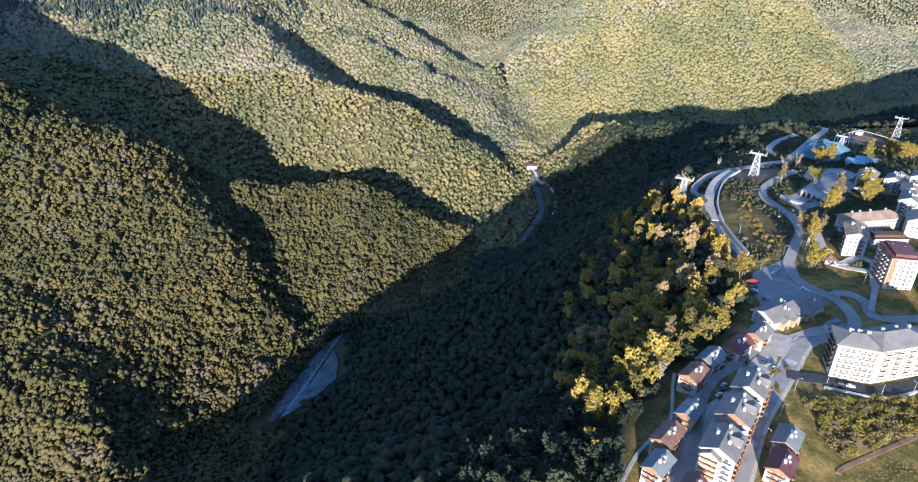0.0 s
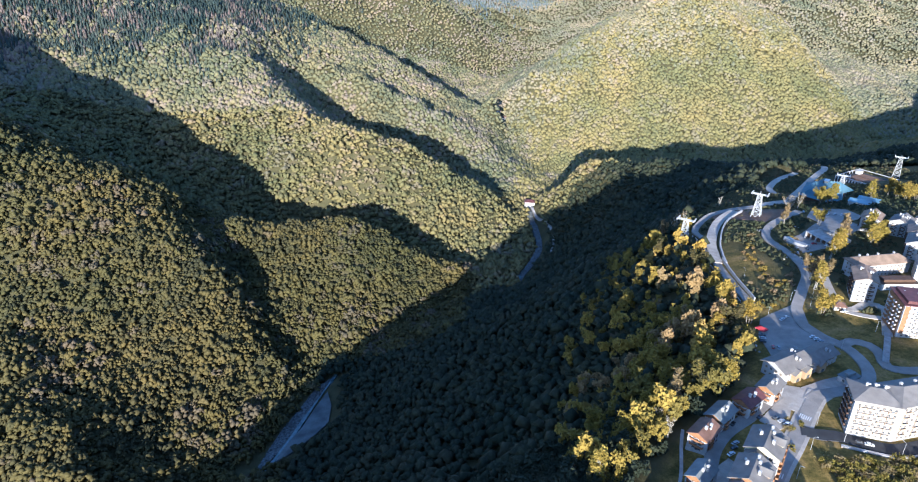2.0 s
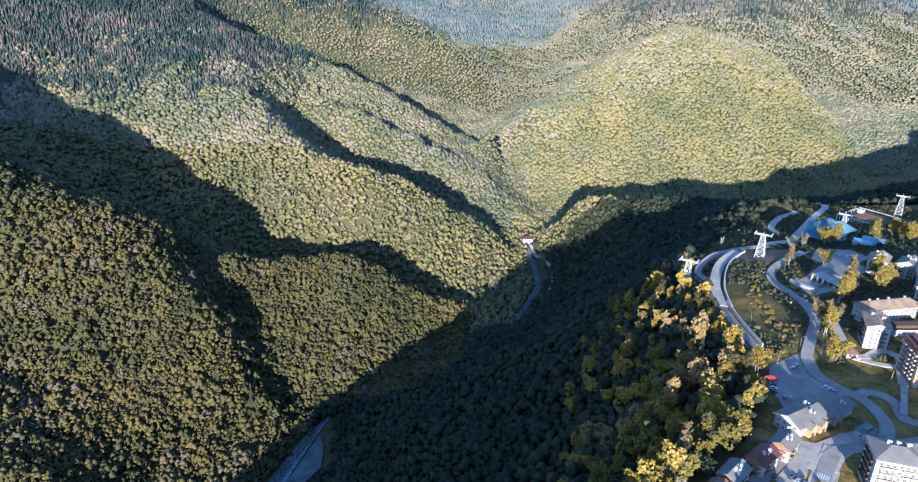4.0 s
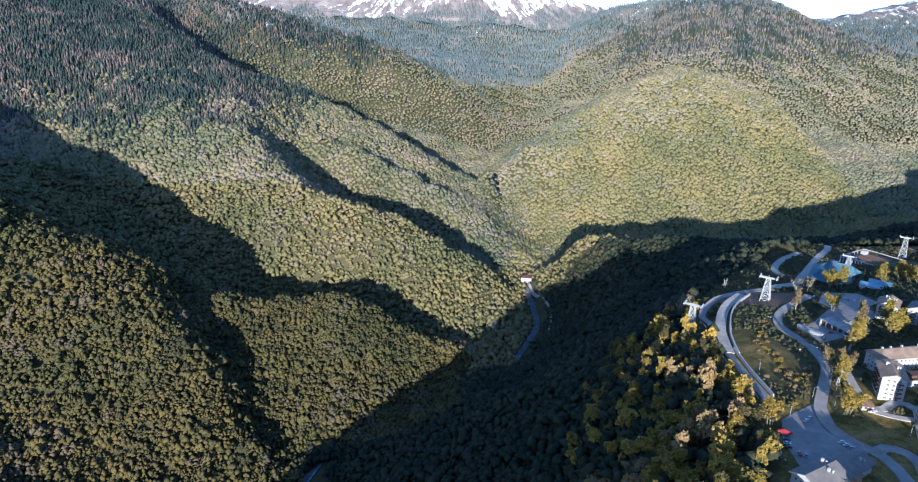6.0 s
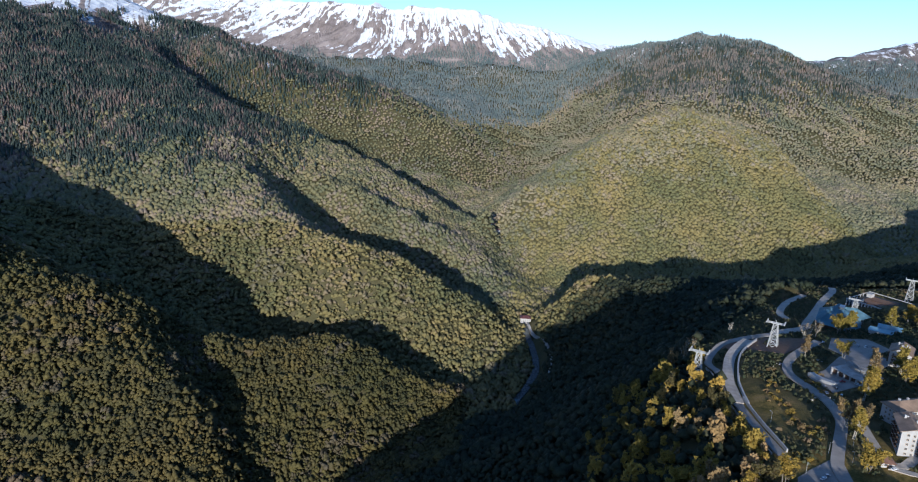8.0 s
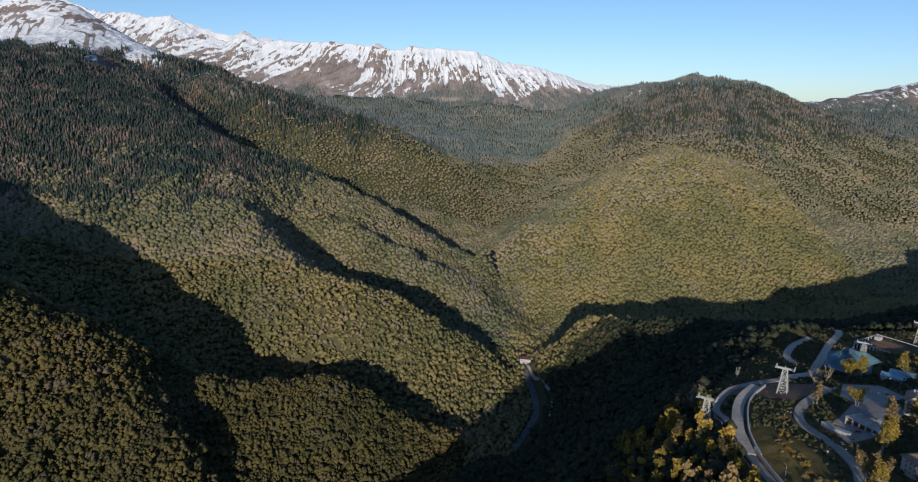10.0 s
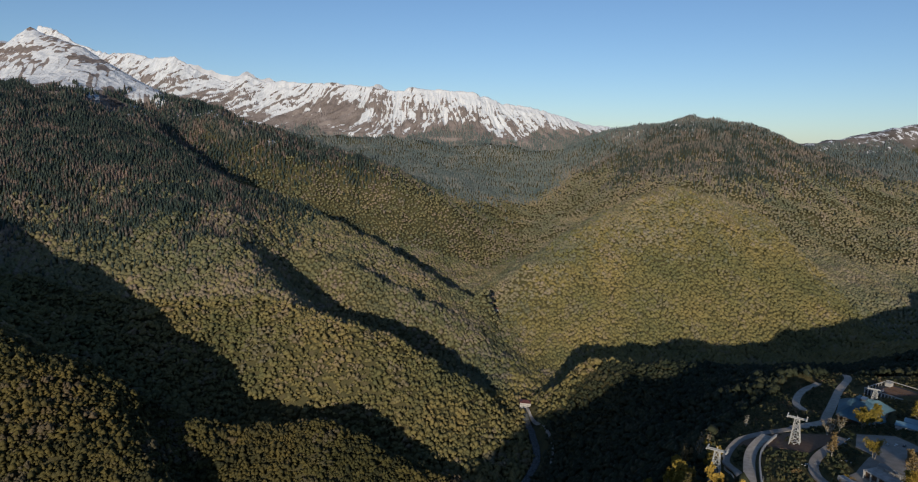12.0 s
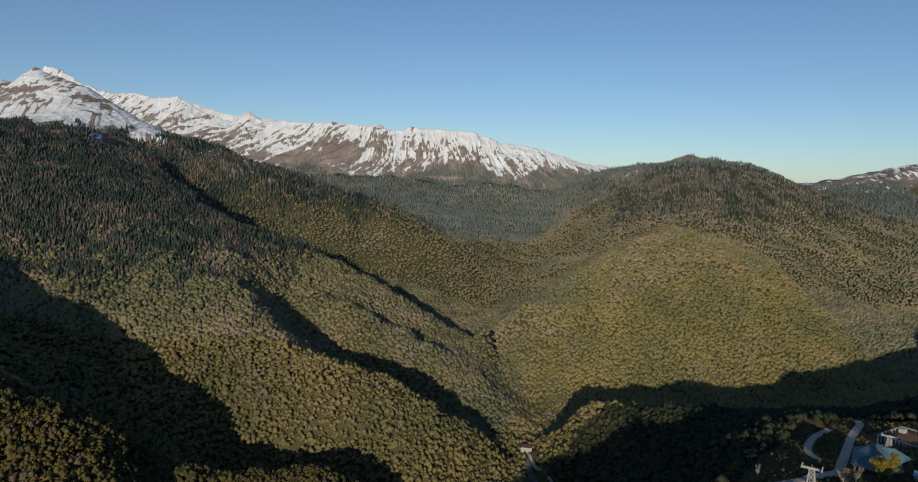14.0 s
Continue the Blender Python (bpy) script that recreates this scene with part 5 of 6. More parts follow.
# sports hall under a folded blue roof
hall = thing("sports_hall", place(424, 712, -46) @ pose(0, 0, 5), "broad hall under a folded pale blue membrane roof", "hall")
part("wall", boxes((-24, 24, -17, 17, -14, 5.0)), DARK_WOOD, hall)
bm = bmesh.new()
pts = [(-36, -16, 3.5), (-20, -24, 5.5), (0, -19, 6.5), (22, -25, 5.5), (34, -8, 4.5), (30, 14, 5.5), (12, 24, 6.0), (-10, 20, 6.5), (-32, 17, 4.0)]
rim = [bm.verts.new(p) for p in pts]
inner = [bm.verts.new((x * 0.45, y * 0.45, 13.0 + (2.6 if i % 2 else -1.0))) for i, (x, y, z) in enumerate(pts)]
top = bm.verts.new((0, 0, 17.0))
for i in range(len(pts)):
    j = (i + 1) % len(pts)
    bm.faces.new((rim[i], rim[j], inner[j], inner[i]))
    bm.faces.new((inner[i], inner[j], top))
bmesh.ops.solidify(bm, geom=bm.faces, thickness=0.4)
part("roof", bm, BLUE_ROOF, hall, "pale blue folded membrane roof")
part("skylight", boxes((-5, 5, -2.5, 2.5, 15.0, 17.6)), GLASS, hall)
for i in range(7):
    part("post", boxes((-22 + i * 7.2, -21.6 + i * 7.2, -18.2, -17.8, -14, 5.2)), PLASTER, hall)
for k, (x, y) in enumerate(((430, 655), (448, 668))):
    annex = thing("annexe", place(x, y, 40), "low annexe with a pale blue flat roof", "building", "annexes of the sports hall")
    part("wall", boxes((-10, 10, -6, 6, -4, 4)), PLASTER, annex)
    part("roof", boxes((-10.6, 10.6, -6.6, 6.6, 4, 4.5)), BLUE_ROOF, annex)

# colonnaded terrace at the plateau's end
ter = thing("colonnade_terrace", place(556, 841, 60), "wide dark terrace edged by a white colonnade", "terrace")
part("deck", boxes((-27, 27, -28, 28, -10, 1.2)), DARK_ASPHALT, ter)
part("paving", boxes((-20, 20, -20, 22, 1.2, 1.35)), EARTH, ter)
part("near_beam", boxes((-27.5, 27.5, -28.8, -27.2, 5.0, 5.9)), PLASTER, ter)
part("far_beam", boxes((-27.5, 27.5, 27.2, 28.2, 4.8, 5.5)), PLASTER, ter)
part("side_beam", boxes((-27.4, -26.6, -27.2, 27.2, 4.8, 5.5)), PLASTER, ter)
part("stair_block", boxes((-24, -18, 14, 22, 1.35, 6.0)), PLASTER, ter)
for y0, y1 in ((-12, -9), (4, 6)):
    part("planter", boxes((-14, 14, y0, y1, 1.35, 2.2)), DARK_WOOD, ter)
for i in range(15):
    part("column", boxes((-27.2 + i * 3.84, -26.1 + i * 3.84, -28.5, -27.5, -6.0, 5.0)), PLASTER, ter)
for i in range(8):
    part("column", boxes((-27.3, -26.7, -23 + i * 7.0, -22.4 + i * 7.0, 1.2, 4.8)), PLASTER, ter)


# ---- cableway pylons ----
def pylon(x, y, az, tall, label, spread=4.2):
    ob = thing("cableway_pylon", place(x, y, az), label, "pylon", "cableway pylons")
    feet = [(-spread, -spread), (spread, -spread), (spread, spread), (-spread, spread)]
    k = 0.42
    at_h = lambda p, t: (p[0] * (1 - t * (1 - k)), p[1] * (1 - t * (1 - k)), tall * t - 1.5 * (1 - t))
    for p in feet:
        bm = bmesh.new()
        beam(bm, at_h(p, 0), at_h(p, 1), 0.42, 0.3)
        part("leg", bm, STEEL, ob)
    for i in range(5):
        t0, t1 = i / 5, (i + 1) / 5
        for j in range(4):
            p, q = feet[j], feet[(j + 1) % 4]
            bm = bmesh.new()
            beam(bm, at_h(p, t0), at_h(q, t1), 0.2)
            beam(bm, at_h(q, t0), at_h(p, t1), 0.2)
            beam(bm, at_h(p, t1), at_h(q, t1), 0.2)
            part("brace", bm, STEEL, ob)
    bm = boxes((-8, 8, -1.6, -1.0, tall, tall + 0.9), (-8, 8, 1.0, 1.6, tall, tall + 0.9))
    part("cross_arm", bm, STEEL, ob)
    for s in (-1, 1):
        bm = boxes((s * 7.4 - 0.5, s * 7.4 + 0.5, -5, 5, tall + 0.9, tall + 1.5))
        for i in range(7):
            beam(bm, (s * 7.4 - 0.3, -4.5 + i * 1.5, tall + 1.6), (s * 7.4 + 0.3, -4.5 + i * 1.5, tall + 1.6), 0.5, sides=8)
        part("sheave_train", bm, STEEL, ob)
    bm = bmesh.new()
    beam(bm, (0, -1.2, tall + 0.9), (0, 0, tall + 3.4), 0.16)
    beam(bm, (0, 1.2, tall + 0.9), (0, 0, tall + 3.4), 0.16)
    part("lifting_frame", bm, STEEL, ob)
    return ob


pylon(216, 572, 35, 28, "grey steel lattice cableway pylon beside the terrace road")
pylon(303, 617, 35, 23, "grey steel lattice cableway pylon on trodden earth")
pylon(610, 863, 35, 29, "tall grey cableway pylon at the plateau's end", 4.6)
pylon(505, 812, 35, 13, "short grey cableway pylon beside the terrace", 3.6)


# ---- cars ----
def car(paint, label):
    ob = thing("car", Matrix(), label, "car", "parked cars")
    bm = bmesh.new()
    prof = [(-2.15, 0.35), (2.15, 0.35), (2.2, 0.75), (1.25, 0.95), (-1.9, 1.0), (-2.2, 0.8)]
    a = [bm.verts.new((-0.88, y, z)) for y, z in prof]
    b = [bm.verts.new((0.88, y, z)) for y, z in prof]
    for i in range(6):
        bm.faces.new((a[i], a[(i + 1) % 6], b[(i + 1) % 6], b[i]))
    bm.faces.new(a), bm.faces.new(b[::-1])
    bmesh.ops.bevel(bm, geom=bm.edges, offset=0.08, segments=1, affect="EDGES")
    part("body", bm, paint, ob)
    bm = bmesh.new()
    lo = [bm.verts.new(p) for p in ((-0.82, -1.8, 0.98), (0.82, -1.8, 0.98), (0.82, 1.1, 0.95), (-0.82, 1.1, 0.95))]
    hi = [bm.verts.new(p) for p in ((-0.66, -1.4, 1.45), (0.66, -1.4, 1.45), (0.66, 0.4, 1.47), (-0.66, 0.4, 1.47))]
    for i in range(4):
        bm.faces.new((lo[i], lo[(i + 1) % 4], hi[(i + 1) % 4], hi[i]))
    bm.faces.new(hi), bm.faces.new(lo[::-1])
    part("cabin", bm, GLASS, ob, "dark glass cabin")
    part("roof", boxes((-0.66, 0.66, -1.4, 0.4, 1.46, 1.52)), paint, ob)
    for sx in (-1, 1):
        for y in (-1.35, 1.35):
            bm = bmesh.new()
            beam(bm, (sx * 0.72, y, 0.33), (sx * 0.92, y, 0.33), 0.33, sides=10)
            part("wheel", bm, RUBBER, ob)
    return ob


def paint(name, colour):
    m, n, l, b = material(name, 0.25, 0.0, 0.5)
    t = tex(n, l, 0.8)
    c = ramp(n, [(0.3, tuple(v * 0.85 for v in colour)), (0.7, colour)])
    l.new(t.outputs[0], c.inputs[0])
    l.new(c.outputs[0], b.inputs["Base Color"])
    return m


CARS = [car(paint("white_car_paint", (0.75, 0.75, 0.74)), "white car parked in the village"), car(paint("black_car_paint", (0.03, 0.03, 0.035)), "black car parked in the village"), car(paint("silver_car_paint", (0.4, 0.41, 0.42)), "silver car parked in the village"), car(paint("red_car_paint", (0.35, 0.03, 0.03)), "dark red car parked in the village")]
SPOTS = [(173, 280, 70, 0), (171, 282.5, 70, 2), (169, 285, 70, 1), (135, 258, 60, 0), (138, 262, 60, 1), (140, 265.5, 60, 2), (198, 365, 100, 1), (199.5, 369, 100, 0), (201, 373, 100, 1), (231, 368, 70, 0), (232, 365, 70, 0), (233, 362, 70, 2), (201, 357.5, 20, 3), (204, 356.5, 20, 2), (229, 323, 20, 3), (232, 326, 20, 0), (207, 265, 110, 0), (203, 266.5, 115, 1), (145, 281, 40, 1), (161, 286, 50, 1), (311, 522, 100, 3), (296, 498, 30, 0), (369, 606, 50, 0), (374, 603, 50, 2), (379, 600, 50, 0), (384, 597, 50, 1), (228, 397, 60, 2), (224, 394, 60, 0), (318, 514, 140, 0), (352, 620, 40, 0), (340, 606, 40, 1), (289, 505, 20, 2), (300, 512, 10, 1), (269, 399, 70, 0), (305, 345, 20, 1), (299, 395, 30, 0)]


def put_car(i, x, y, az, kind):
    ob = CARS[kind] if i is None else copy_thing(CARS[kind], Matrix())
    ob.matrix_basis = Matrix.Translation((x, y, ground_at(x, y) + 0.55)) @ Matrix.Rotation(-radians(az), 4, "Z")


seen = set()
for i, (x, y, az, kind) in enumerate(SPOTS):
    put_car(None if kind not in seen else i, x, y, az, kind)
    seen.add(kind)

# red tent at the edge of the parking lot
tent = thing("market_tent", place(203, 379, 60), "red pitched market tent beside the parking lot", "tent")
RED = worn("red_canvas", (0.45, 0.05, 0.06), 0.2, 0.8, 0.8)
part("roof", hip_roof(6, 5, 2.6, 1.8, 0.3, 2.6), RED, tent)
for sx in (-2.8, 2.8):
    for sy in (-2.3, 2.3):
        part("pole", boxes((sx - 0.08, sx + 0.08, sy - 0.08, sy + 0.08, -0.5, 2.6)), STEEL, tent)


# ---- street lamps ----
def lamp(x, y, az=0):
    ob = thing("street_lamp", place(x, y, az), "slim grey street lamp on one arm", "street lamp", "street lamps")
    bm = bmesh.new()
    beam(bm, (0, 0, -0.5), (0, 0, 8), 0.12, 0.07)
    part("pole", bm, STEEL, ob)
    bm = bmesh.new()
    beam(bm, (0, 0, 7.9), (1.6, 0, 8.3), 0.06)
    part("arm", bm, STEEL, ob)
    part("head", boxes((1.3, 2.1, -0.15, 0.15, 8.25, 8.4)), STEEL, ob)


for x, y in ((147, 226), (160, 243), (176, 262), (189, 281), (219, 258), (236, 259), (196, 268), (209, 346), (240, 351), (251, 410), (262, 428), (279, 480), (230, 470), (238, 540), (250, 586), (218, 402), (243, 422), (274, 372)):
    lamp(x, y, random.Random(x).uniform(0, 360))

# footbridge of steps between the loop roads
stair = thing("footbridge", Matrix.Identity(4), "pale concrete footbridge stepping down to the slip road", "footbridge")
ribbon("deck", [(279, 368), (270, 354), (258, 336)], 3.4, CONCRETE, 1.2, parent=stair, thick=0.6)
for off in (-1.7, 1.7):
    ribbon("railing", [(279 + off * 0.83, 368 - off * 0.55), (270 + off * 0.83, 354 - off * 0.55), (258 + off * 0.83, 336 - off * 0.55)], 0.15, PLASTER, 2.2, parent=stair, thick=1.0)

# ---- the river, its bed and the intake house ----
def water_line(pts):
    return [(x, y) for x, y, z in pts]


ribbon("river_bed", [(x - 8, y) for x, y in water_line(RIVER[7:10])], 12, RUBBLE, 1.5, "pale gravel river bed in the gorge", category="river bed", thick=8, step=12)
ribbon("water", [(x - 8, y) for x, y in water_line(RIVER[7:10])], 5, WATER, 2.2, "grey-green mountain river", category="water", thick=3, step=12)
yard("river_bed", [(-175, 772), (-196, 739), (-219, 675), (-232, 626), (-240, 590), (-233, 597), (-216, 626), (-202, 684), (-186, 730)], RUBBLE, 3, "stony rubble bank of the mountain river", "river bed", 8)
yard("river_bed", [(-177, 735), (-166, 705), (-163, 668), (-173, 652), (-194, 620), (-217, 608), (-211, 630), (-196, 681)], GRAVEL, 3, "smooth pale gravel bar beside the river", "river bed", 8)
ribbon("water", [(-172, 775), (-184, 738), (-199, 686), (-213, 628), (-226, 590), (-240, 560)], 5, WATER, 2.2, "dark narrow mountain river between gravel banks", category="water", thick=3, step=12)
ribbon("road", [(166, 1335), (172, 1290), (186, 1230), (190, 1160), (176, 1090), (168, 1040), (150, 1000)], 4, CONCRETE, 3.5, "pale concrete road along the river", step=12, thick=6)
intake = thing("intake_house", place(164, 1352, 10), "white river intake house with a brown roof", "building")
part("wall", boxes((-11, 11, -9, 9, -8, 13)), PLASTER, intake)
part("roof", hip_roof(22, 18, 13, 4, 1, 8), MAROON_ROOF, intake)
windows(intake, "front", 22, 18, 3, 3.6, 4)
shed = thing("shed", place(148, 1392, 10), "long low shed with a pale brown roof", "building")
part("wall", boxes((-20, 20, -7, 7, -8, 7)), PLASTER, shed)
part("roof", gable_roof(14, 40, 7, 3, 0.8), BROWN_ROOF, shed).matrix_basis = pose(0, 0, 0, 0, 0, 90)
for x, y in ((139, 1915), (126, 1945)):
    hut = thing("hut", place(x, y, 20), "small pale hut on a clearing in the gorge", "building", "huts in the gorge")
    part("wall", boxes((-9, 9, -6, 6, -6, 7)), PLASTER, hut)
    part("roof", gable_roof(12, 18, 7, 3, 0.8), BROWN_ROOF, hut).matrix_basis = pose(0, 0, 0, 0, 0, 90)

# ---- single trees and bushes ----
YELLOW = foliage("fresh_yellow_leaves", [(0.0, (0.12, 0.096, 0.02)), (0.5, (0.235, 0.17, 0.03)), (1.0, (0.33, 0.228, 0.045))], 1.2, 0.2)
RUSTY = foliage("budding_brown_leaves", [(0.0, (0.12, 0.085, 0.042)), (0.5, (0.18, 0.127, 0.06)), (1.0, (0.25, 0.175, 0.085))], 1.2, 0.2)
# scrub leaves kept dark to imitate the shade on the upper banks
SCRUB = foliage("shaded_scrub_leaves", [(0.0, (0.03, 0.038, 0.02)), (0.5, (0.055, 0.058, 0.028)), (0.85, (0.09, 0.08, 0.04)), (1.0, (0.14, 0.10, 0.06))], 1.0, 0.2)
PALE_BARK = worn("pale_bark", (0.42, 0.38, 0.31), 0.3, 1.5, 0.9)


def leaf_clumps(rs, centres_r, count, size):
    bm = bmesh.new()
    tone = bm.verts.layers.float.new("tone")
    for _ in range(count):
        c, r = centres_r[rs.randrange(len(centres_r))]
        d = Vector((rs.gauss(0, 1), rs.gauss(0, 1), rs.gauss(0, 1)))
        p = c + d.normalized() * r * rs.uniform(0.45, 1.0)
        s = size * rs.uniform(0.6, 1.4)
        v = [bm.verts.new(p + Vector((rs.uniform(-1, 1), rs.uniform(-1, 1), rs.uniform(-0.8, 0.8))) * s) for _ in range(4)]
        k = rs.random()
        for w in v:
            w[tone] = k
        for f in ((0, 1, 2), (0, 2, 3), (0, 3, 1), (1, 3, 2)):
            bm.faces.new([v[i] for i in f])
    return bm


def tree(seed, tall, spread, leaf, bark, label, leaves=420, bare=False, name="tree"):
    rs = random.Random(seed)
    ob = thing(name, Matrix(), label, "tree", "trees at the edge of the village")
    bm = bmesh.new()
    stems = 3 if bare else 2
    tips = []
    for s in range(stems):
        p, d = Vector((rs.uniform(-0.5, 0.5), rs.uniform(-0.5, 0.5), -1.0)), Vector((rs.uniform(-0.12, 0.12), rs.uniform(-0.12, 0.12), 1))
        r = 0.34
        n = 6
        for i in range(n):
            q = p + d * (tall * 0.92 + 1) / n
            beam(bm, p, q, r, r * 0.78)
            if i >= 1:
                for _ in range(4 if bare else 3):
                    a = rs.uniform(0, 6.283)
                    reach = spread * rs.uniform(0.5, 1.0) * (1.15 - i / n)
                    e = q + Vector((math.cos(a) * reach, math.sin(a) * reach, reach * rs.uniform(0.6, 1.3)))
                    beam(bm, q, e, r * 0.5, 0.05, 4)
                    tips.append((e, spread * rs.uniform(0.3, 0.55)))
                    for _ in range(3 if bare else 1):
                        e2 = q.lerp(e, rs.uniform(0.4, 0.8))
                        f = e2 + Vector((rs.uniform(-1, 1), rs.uniform(-1, 1), rs.uniform(0.4, 1.4))) * spread * 0.4
                        beam(bm, e2, f, r * 0.22, 0.03, 3)
                        tips.append((f, spread * rs.uniform(0.2, 0.4)))
            p, r = q, r * 0.78
            d = (d + Vector((rs.uniform(-0.15, 0.15), rs.uniform(-0.15, 0.15), 0))).normalized()
        tips.append((p, spread * 0.5))
    part("trunk", bm, bark, ob)
    if leaves:
        part("crown", leaf_clumps(rs, tips, int(leaves * 2.3), 0.58), leaf, ob)
    return ob


def bush(seed, leaf, label):
    rs = random.Random(seed)
    ob = thing("bush", Matrix(), label, "bush", "bushes on the banks")
    c = [(Vector((rs.uniform(-1.2, 1.2), rs.uniform(-1.2, 1.2), rs.uniform(0.6, 1.8))), rs.uniform(0.7, 1.3)) for _ in range(7)]
    part("crown", leaf_clumps(rs, c, 150, 0.4), leaf, ob)
    bm = bmesh.new()
    for p, r in c:
        beam(bm, (0, 0, -0.4), p, 0.08, 0.03, 3)
    part("stem", bm, BARK, ob)
    return ob


LEAFY = [tree(1, 15, 3.6, YELLOW, PALE_BARK, "tall leafy tree with fresh yellow-green leaves", 520), tree(2, 13, 3.9, YELLOW, BARK, "broad leafy tree with yellow-green leaves", 560), tree(3, 16, 3.2, RUSTY, PALE_BARK, "tall tree with budding brown leaves", 420), tree(4, 12, 4.2, YELLOW, BARK, "rounded tree with bright spring leaves", 600), tree(8, 14, 3.4, LEAVES, BARK, "olive-green broadleaf tree at the village edge", 560)]
BARE = [tree(5, 16, 3.0, RUSTY, PALE_BARK, "bare pale-barked tree with thin branches", 60, True), tree(6, 14, 3.2, RUSTY, PALE_BARK, "bare grey tree with thin branches", 0, True)]
BUSHES = [bush(1, YELLOW, "low yellow-green bush on the bank"), bush(2, RUSTY, "low brown budding bush on the bank"), bush(3, GOLD, "low olive-green bush on the bank")]
USED = set()


def plant(proto, x, y, scale, turn):
    m = Matrix.Translation((x, y, ground_at(x, y) - 0.2)) @ Matrix.Rotation(turn, 4, "Z") @ Matrix.Scale(scale, 4)
    ob = proto if proto not in USED else copy_thing(proto, Matrix())
    USED.add(proto)
    ob.matrix_basis = m


rs_t = random.Random(42)
RIM = [(145, 487), (142, 440), (151, 450), (148, 421), (145, 389), (156, 397), (137, 392), (154, 404), (163, 400), (166, 376), (186, 386), (150, 330), (137, 310), (153, 313), (134, 369), (129, 316), (121, 301), (112, 313), (107, 291), (104, 302), (92, 287), (86, 325), (71, 253), (131, 347), (124, 367), (117, 359)]
RIM_FAR = [(196, 612), (200, 496), (221, 646), (198, 469), (195, 442), (196, 422), (201, 394), (184, 630), (181, 361), (178, 388), (192, 565)]
VILLAGE = [(392, 662), (409, 671), (276, 447), (320, 504), (307, 489), (403, 667), (397, 670), (362, 530), (353, 512), (336, 523), (495, 692), (495, 708), (501, 672), (491, 673), (454, 674), (253, 398), (268, 437), (340, 570), (311, 578), (365, 520), (508, 690), (315, 496), (272, 452)]
for x, y in RIM + RIM_FAR:
    plant(LEAFY[rs_t.choice((0, 1, 1, 2, 3, 3, 4))], x, y, rs_t.uniform(1.2, 1.6), rs_t.uniform(0, 6.28))
    for _ in range(2):
        plant(LEAFY[rs_t.choice((0, 1, 2, 3, 4))], x + rs_t.uniform(-7, 7), y + rs_t.uniform(-7, 7), rs_t.uniform(0.7, 1.0), rs_t.uniform(0, 6.28))
for x, y in VILLAGE:
    plant(LEAFY[rs_t.choice((0, 0, 2, 3))], x, y, rs_t.uniform(1.2, 1.55), rs_t.uniform(0, 6.28))
for x, y in ((238, 655), (243, 660), (233, 648), (262, 690), (300, 700), (109, 281), (110, 276), (138, 310), (209, 503), (345, 640), (352, 646), (362, 650), (230, 640)):
    plant(BARE[rs_t.randrange(2)], x, y, rs_t.uniform(0.85, 1.1), rs_t.uniform(0, 6.28))
BANKS = [(254, 515), (250, 494), (247, 468), (245, 455), (247, 482), (261, 547), (253, 453), (244, 442), (293, 487), (292, 527), (290, 511), (295, 501), (225, 419), (176, 282), (166, 274), (158, 269), (165, 264), (270, 560), (258, 530), (300, 540), (240, 460), (248, 505)]
for x, y in BANKS:
    for _ in range(4):
        plant(BUSHES[rs_t.randrange(3)], x + rs_t.uniform(-5, 5), y + rs_t.uniform(-5, 5), rs_t.uniform(0.7, 1.3), rs_t.uniform(0, 6.28))
for _ in range(520):
    x, y = rs_t.uniform(176, 268), rs_t.uniform(218, 258)
    if y < 212 + (x - 172) * 0.4 or y > 256 - abs(x - 216) * 0.05:
        continue
    plant(BUSHES[rs_t.choice((0, 0, 1, 1, 2))], x, y, rs_t.uniform(0.6, 1.6), rs_t.uniform(0, 6.28))


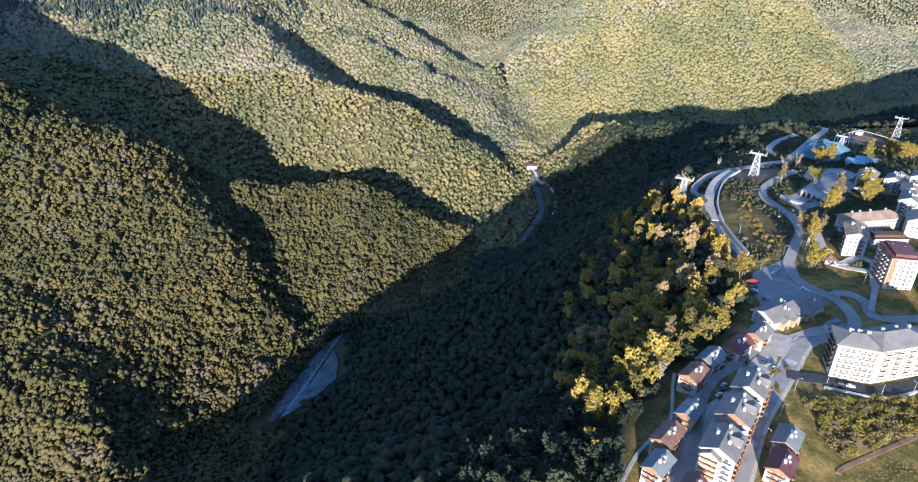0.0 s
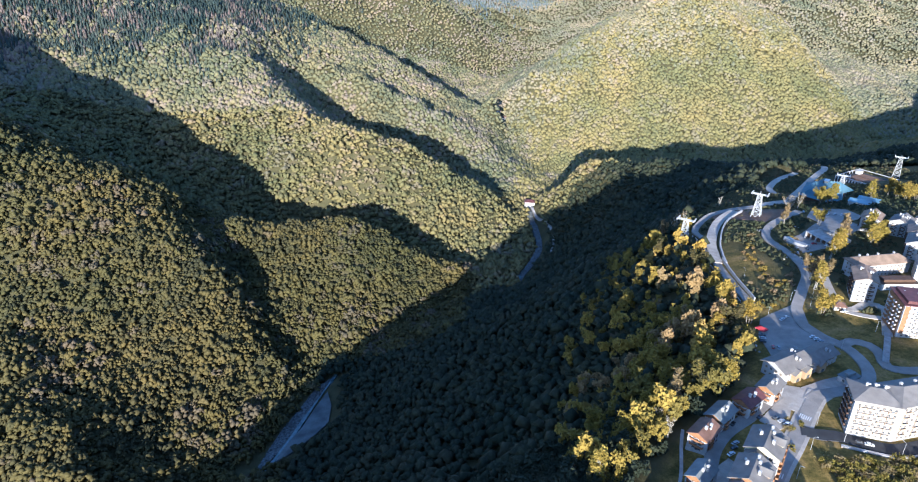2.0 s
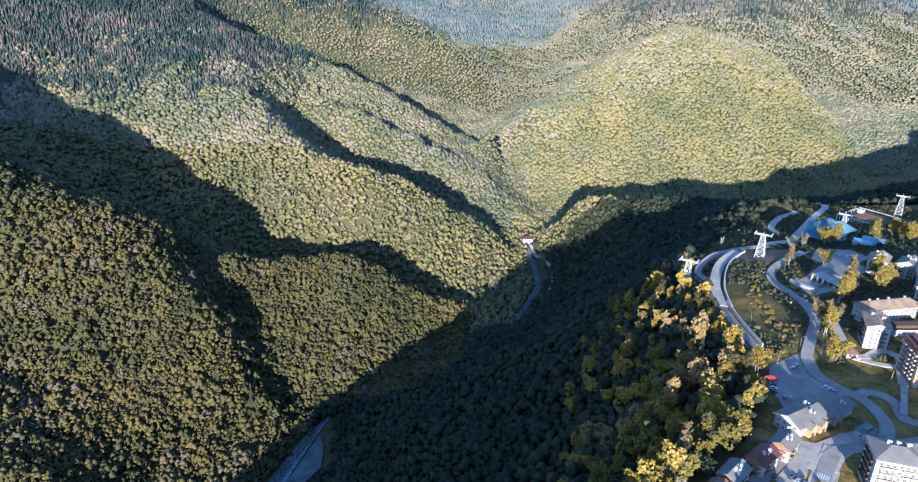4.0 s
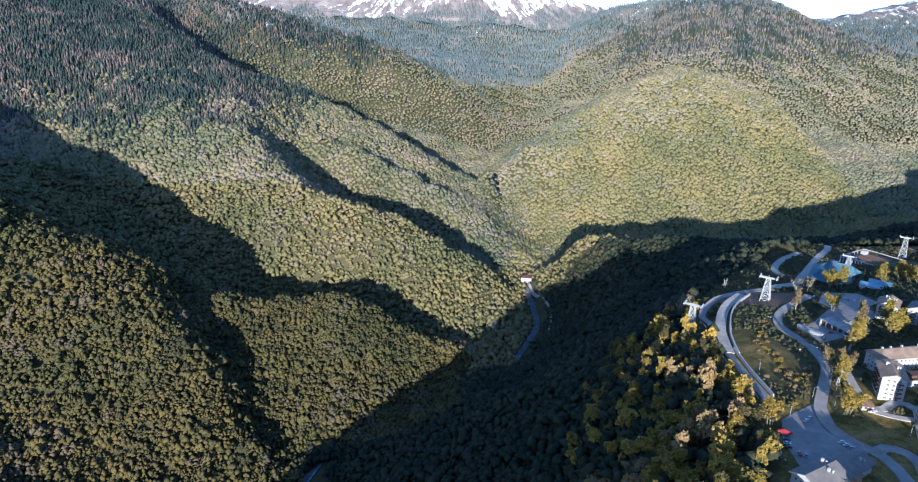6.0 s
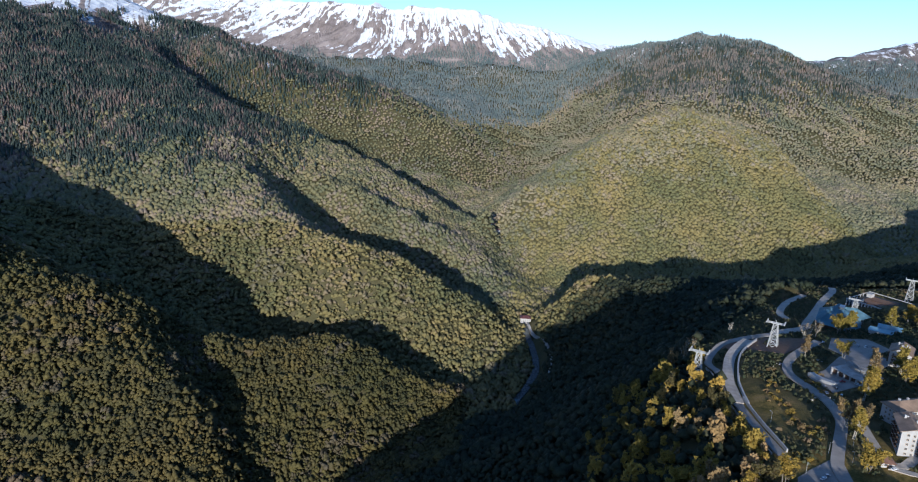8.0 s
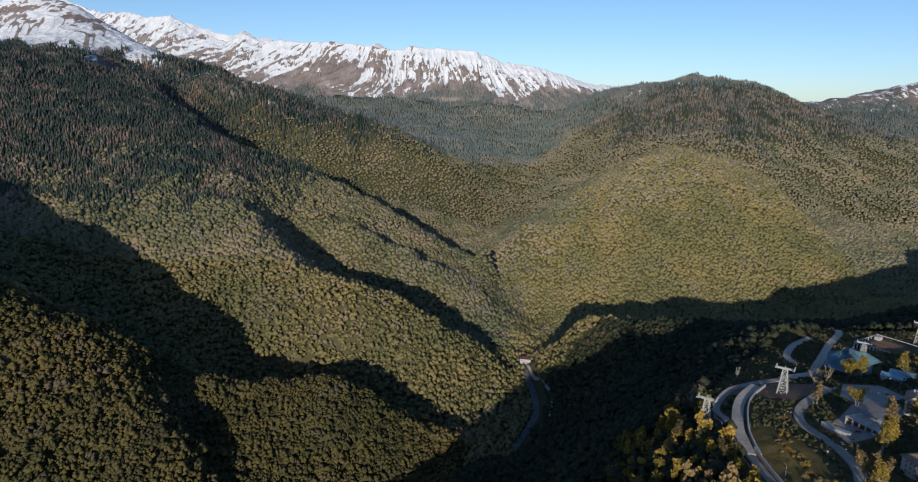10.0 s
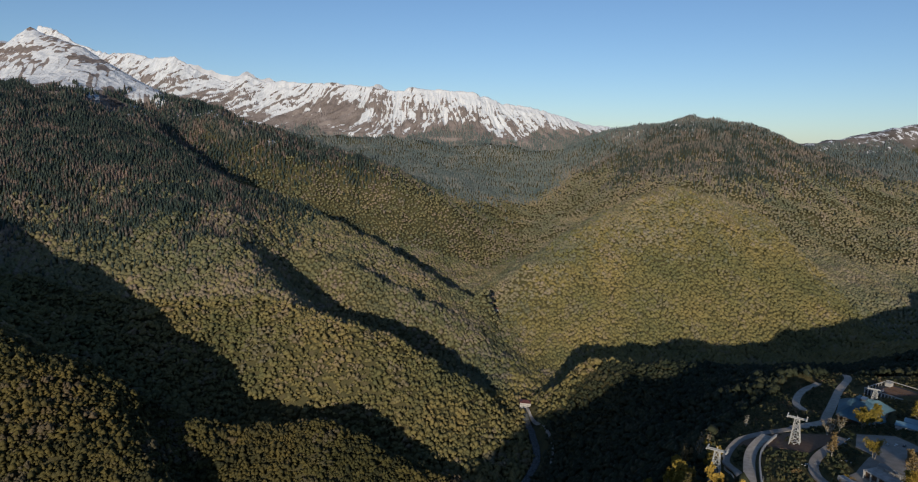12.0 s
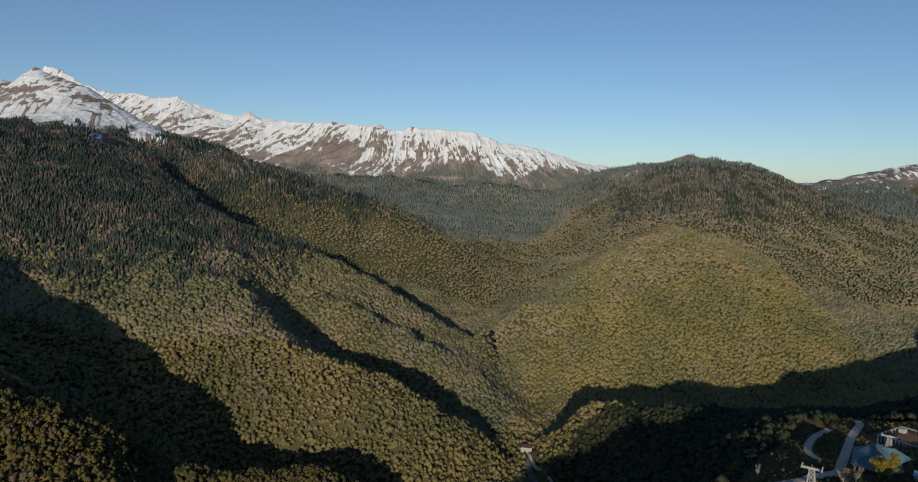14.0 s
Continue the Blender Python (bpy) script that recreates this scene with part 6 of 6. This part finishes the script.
# tufts of dry grass on the open field
DRY = foliage("dry_grass", [(0.0, (0.14, 0.115, 0.035)), (0.5, (0.25, 0.19, 0.06)), (1.0, (0.36, 0.255, 0.11))], 1.2, 0.2)
x, y = scatter(176, 330, 150, 262, 1.9, 33)
k = (in_village(x, y) > 0.9) & (value_noise(x / 9, y / 9) + 0.6 * value_noise(x / 30, y / 30) > -0.12) & ((y < 205 + (x - 172) * 0.38) | (y > 212 + (x - 172) * 0.4))
for ox, oy, orad in OCCUPIED:
    k &= np.hypot(x - ox, y - oy) > orad
x, y = x[k], y[k]
r = np.random.RandomState(9).uniform(0.25, 0.6, len(x))
grow("dry_grass", [clump_shape(s + 60, 7, 0.5, tetra=True) for s in range(5)], x, y, height(x, y) + 0.1, r, r * 0.6, DRY, "tufts of dry golden grass on the field", False)

# ---- scrub on the banks of the upper village, boulders beside the roads ----
x, y = scatter(200, 660, 396, 960, 4.6, 21)
k = in_village(x, y) > 0.3
k &= ((x - 243) / 22) ** 2 + ((y - 497) / 52) ** 2 > 1
for ox, oy, orad in OCCUPIED:
    k &= np.hypot(x - ox, y - oy) > orad
x, y = x[k], y[k]
r = np.random.RandomState(5).uniform(0.9, 2.4, len(x))
grow("scrub", broad_mid, x, y, height(x, y) + r * 0.4, r, r * 0.9, SCRUB, "dark scrub and young trees on the village banks, coloured for shade", False)


def boulder(seed):
    bm = bmesh.new()
    bmesh.ops.create_icosphere(bm, subdivisions=1, radius=1)
    q = random.Random(seed)
    for v in bm.verts:
        v.co *= q.uniform(0.65, 1.2)
        v.co.z *= 0.7
    return mesh_of("boulder", bm, CONCRETE)


ROCKS = [boulder(s) for s in range(4)]
for cx, cy, n in ((287, 567, 16), (282, 500, 8), (317, 571, 6), (297, 520, 8), (368, 664, 10), (355, 602, 6), (189, 358, 9)):
    for _ in range(n):
        px, py = cx + rs_t.gauss(0, 3.5), cy + rs_t.gauss(0, 3.0)
        ob = new("boulder", ROCKS[rs_t.randrange(4)])
        ob.matrix_world = Matrix.Translation((px, py, ground_at(px, py) + 0.5)) @ Matrix.Rotation(rs_t.uniform(0, 6), 4, "Z") @ Matrix.Scale(rs_t.uniform(0.4, 1.1), 4)
        tagged(ob, "pale angular boulder lying beside the road", "boulder", "boulders beside the roads")
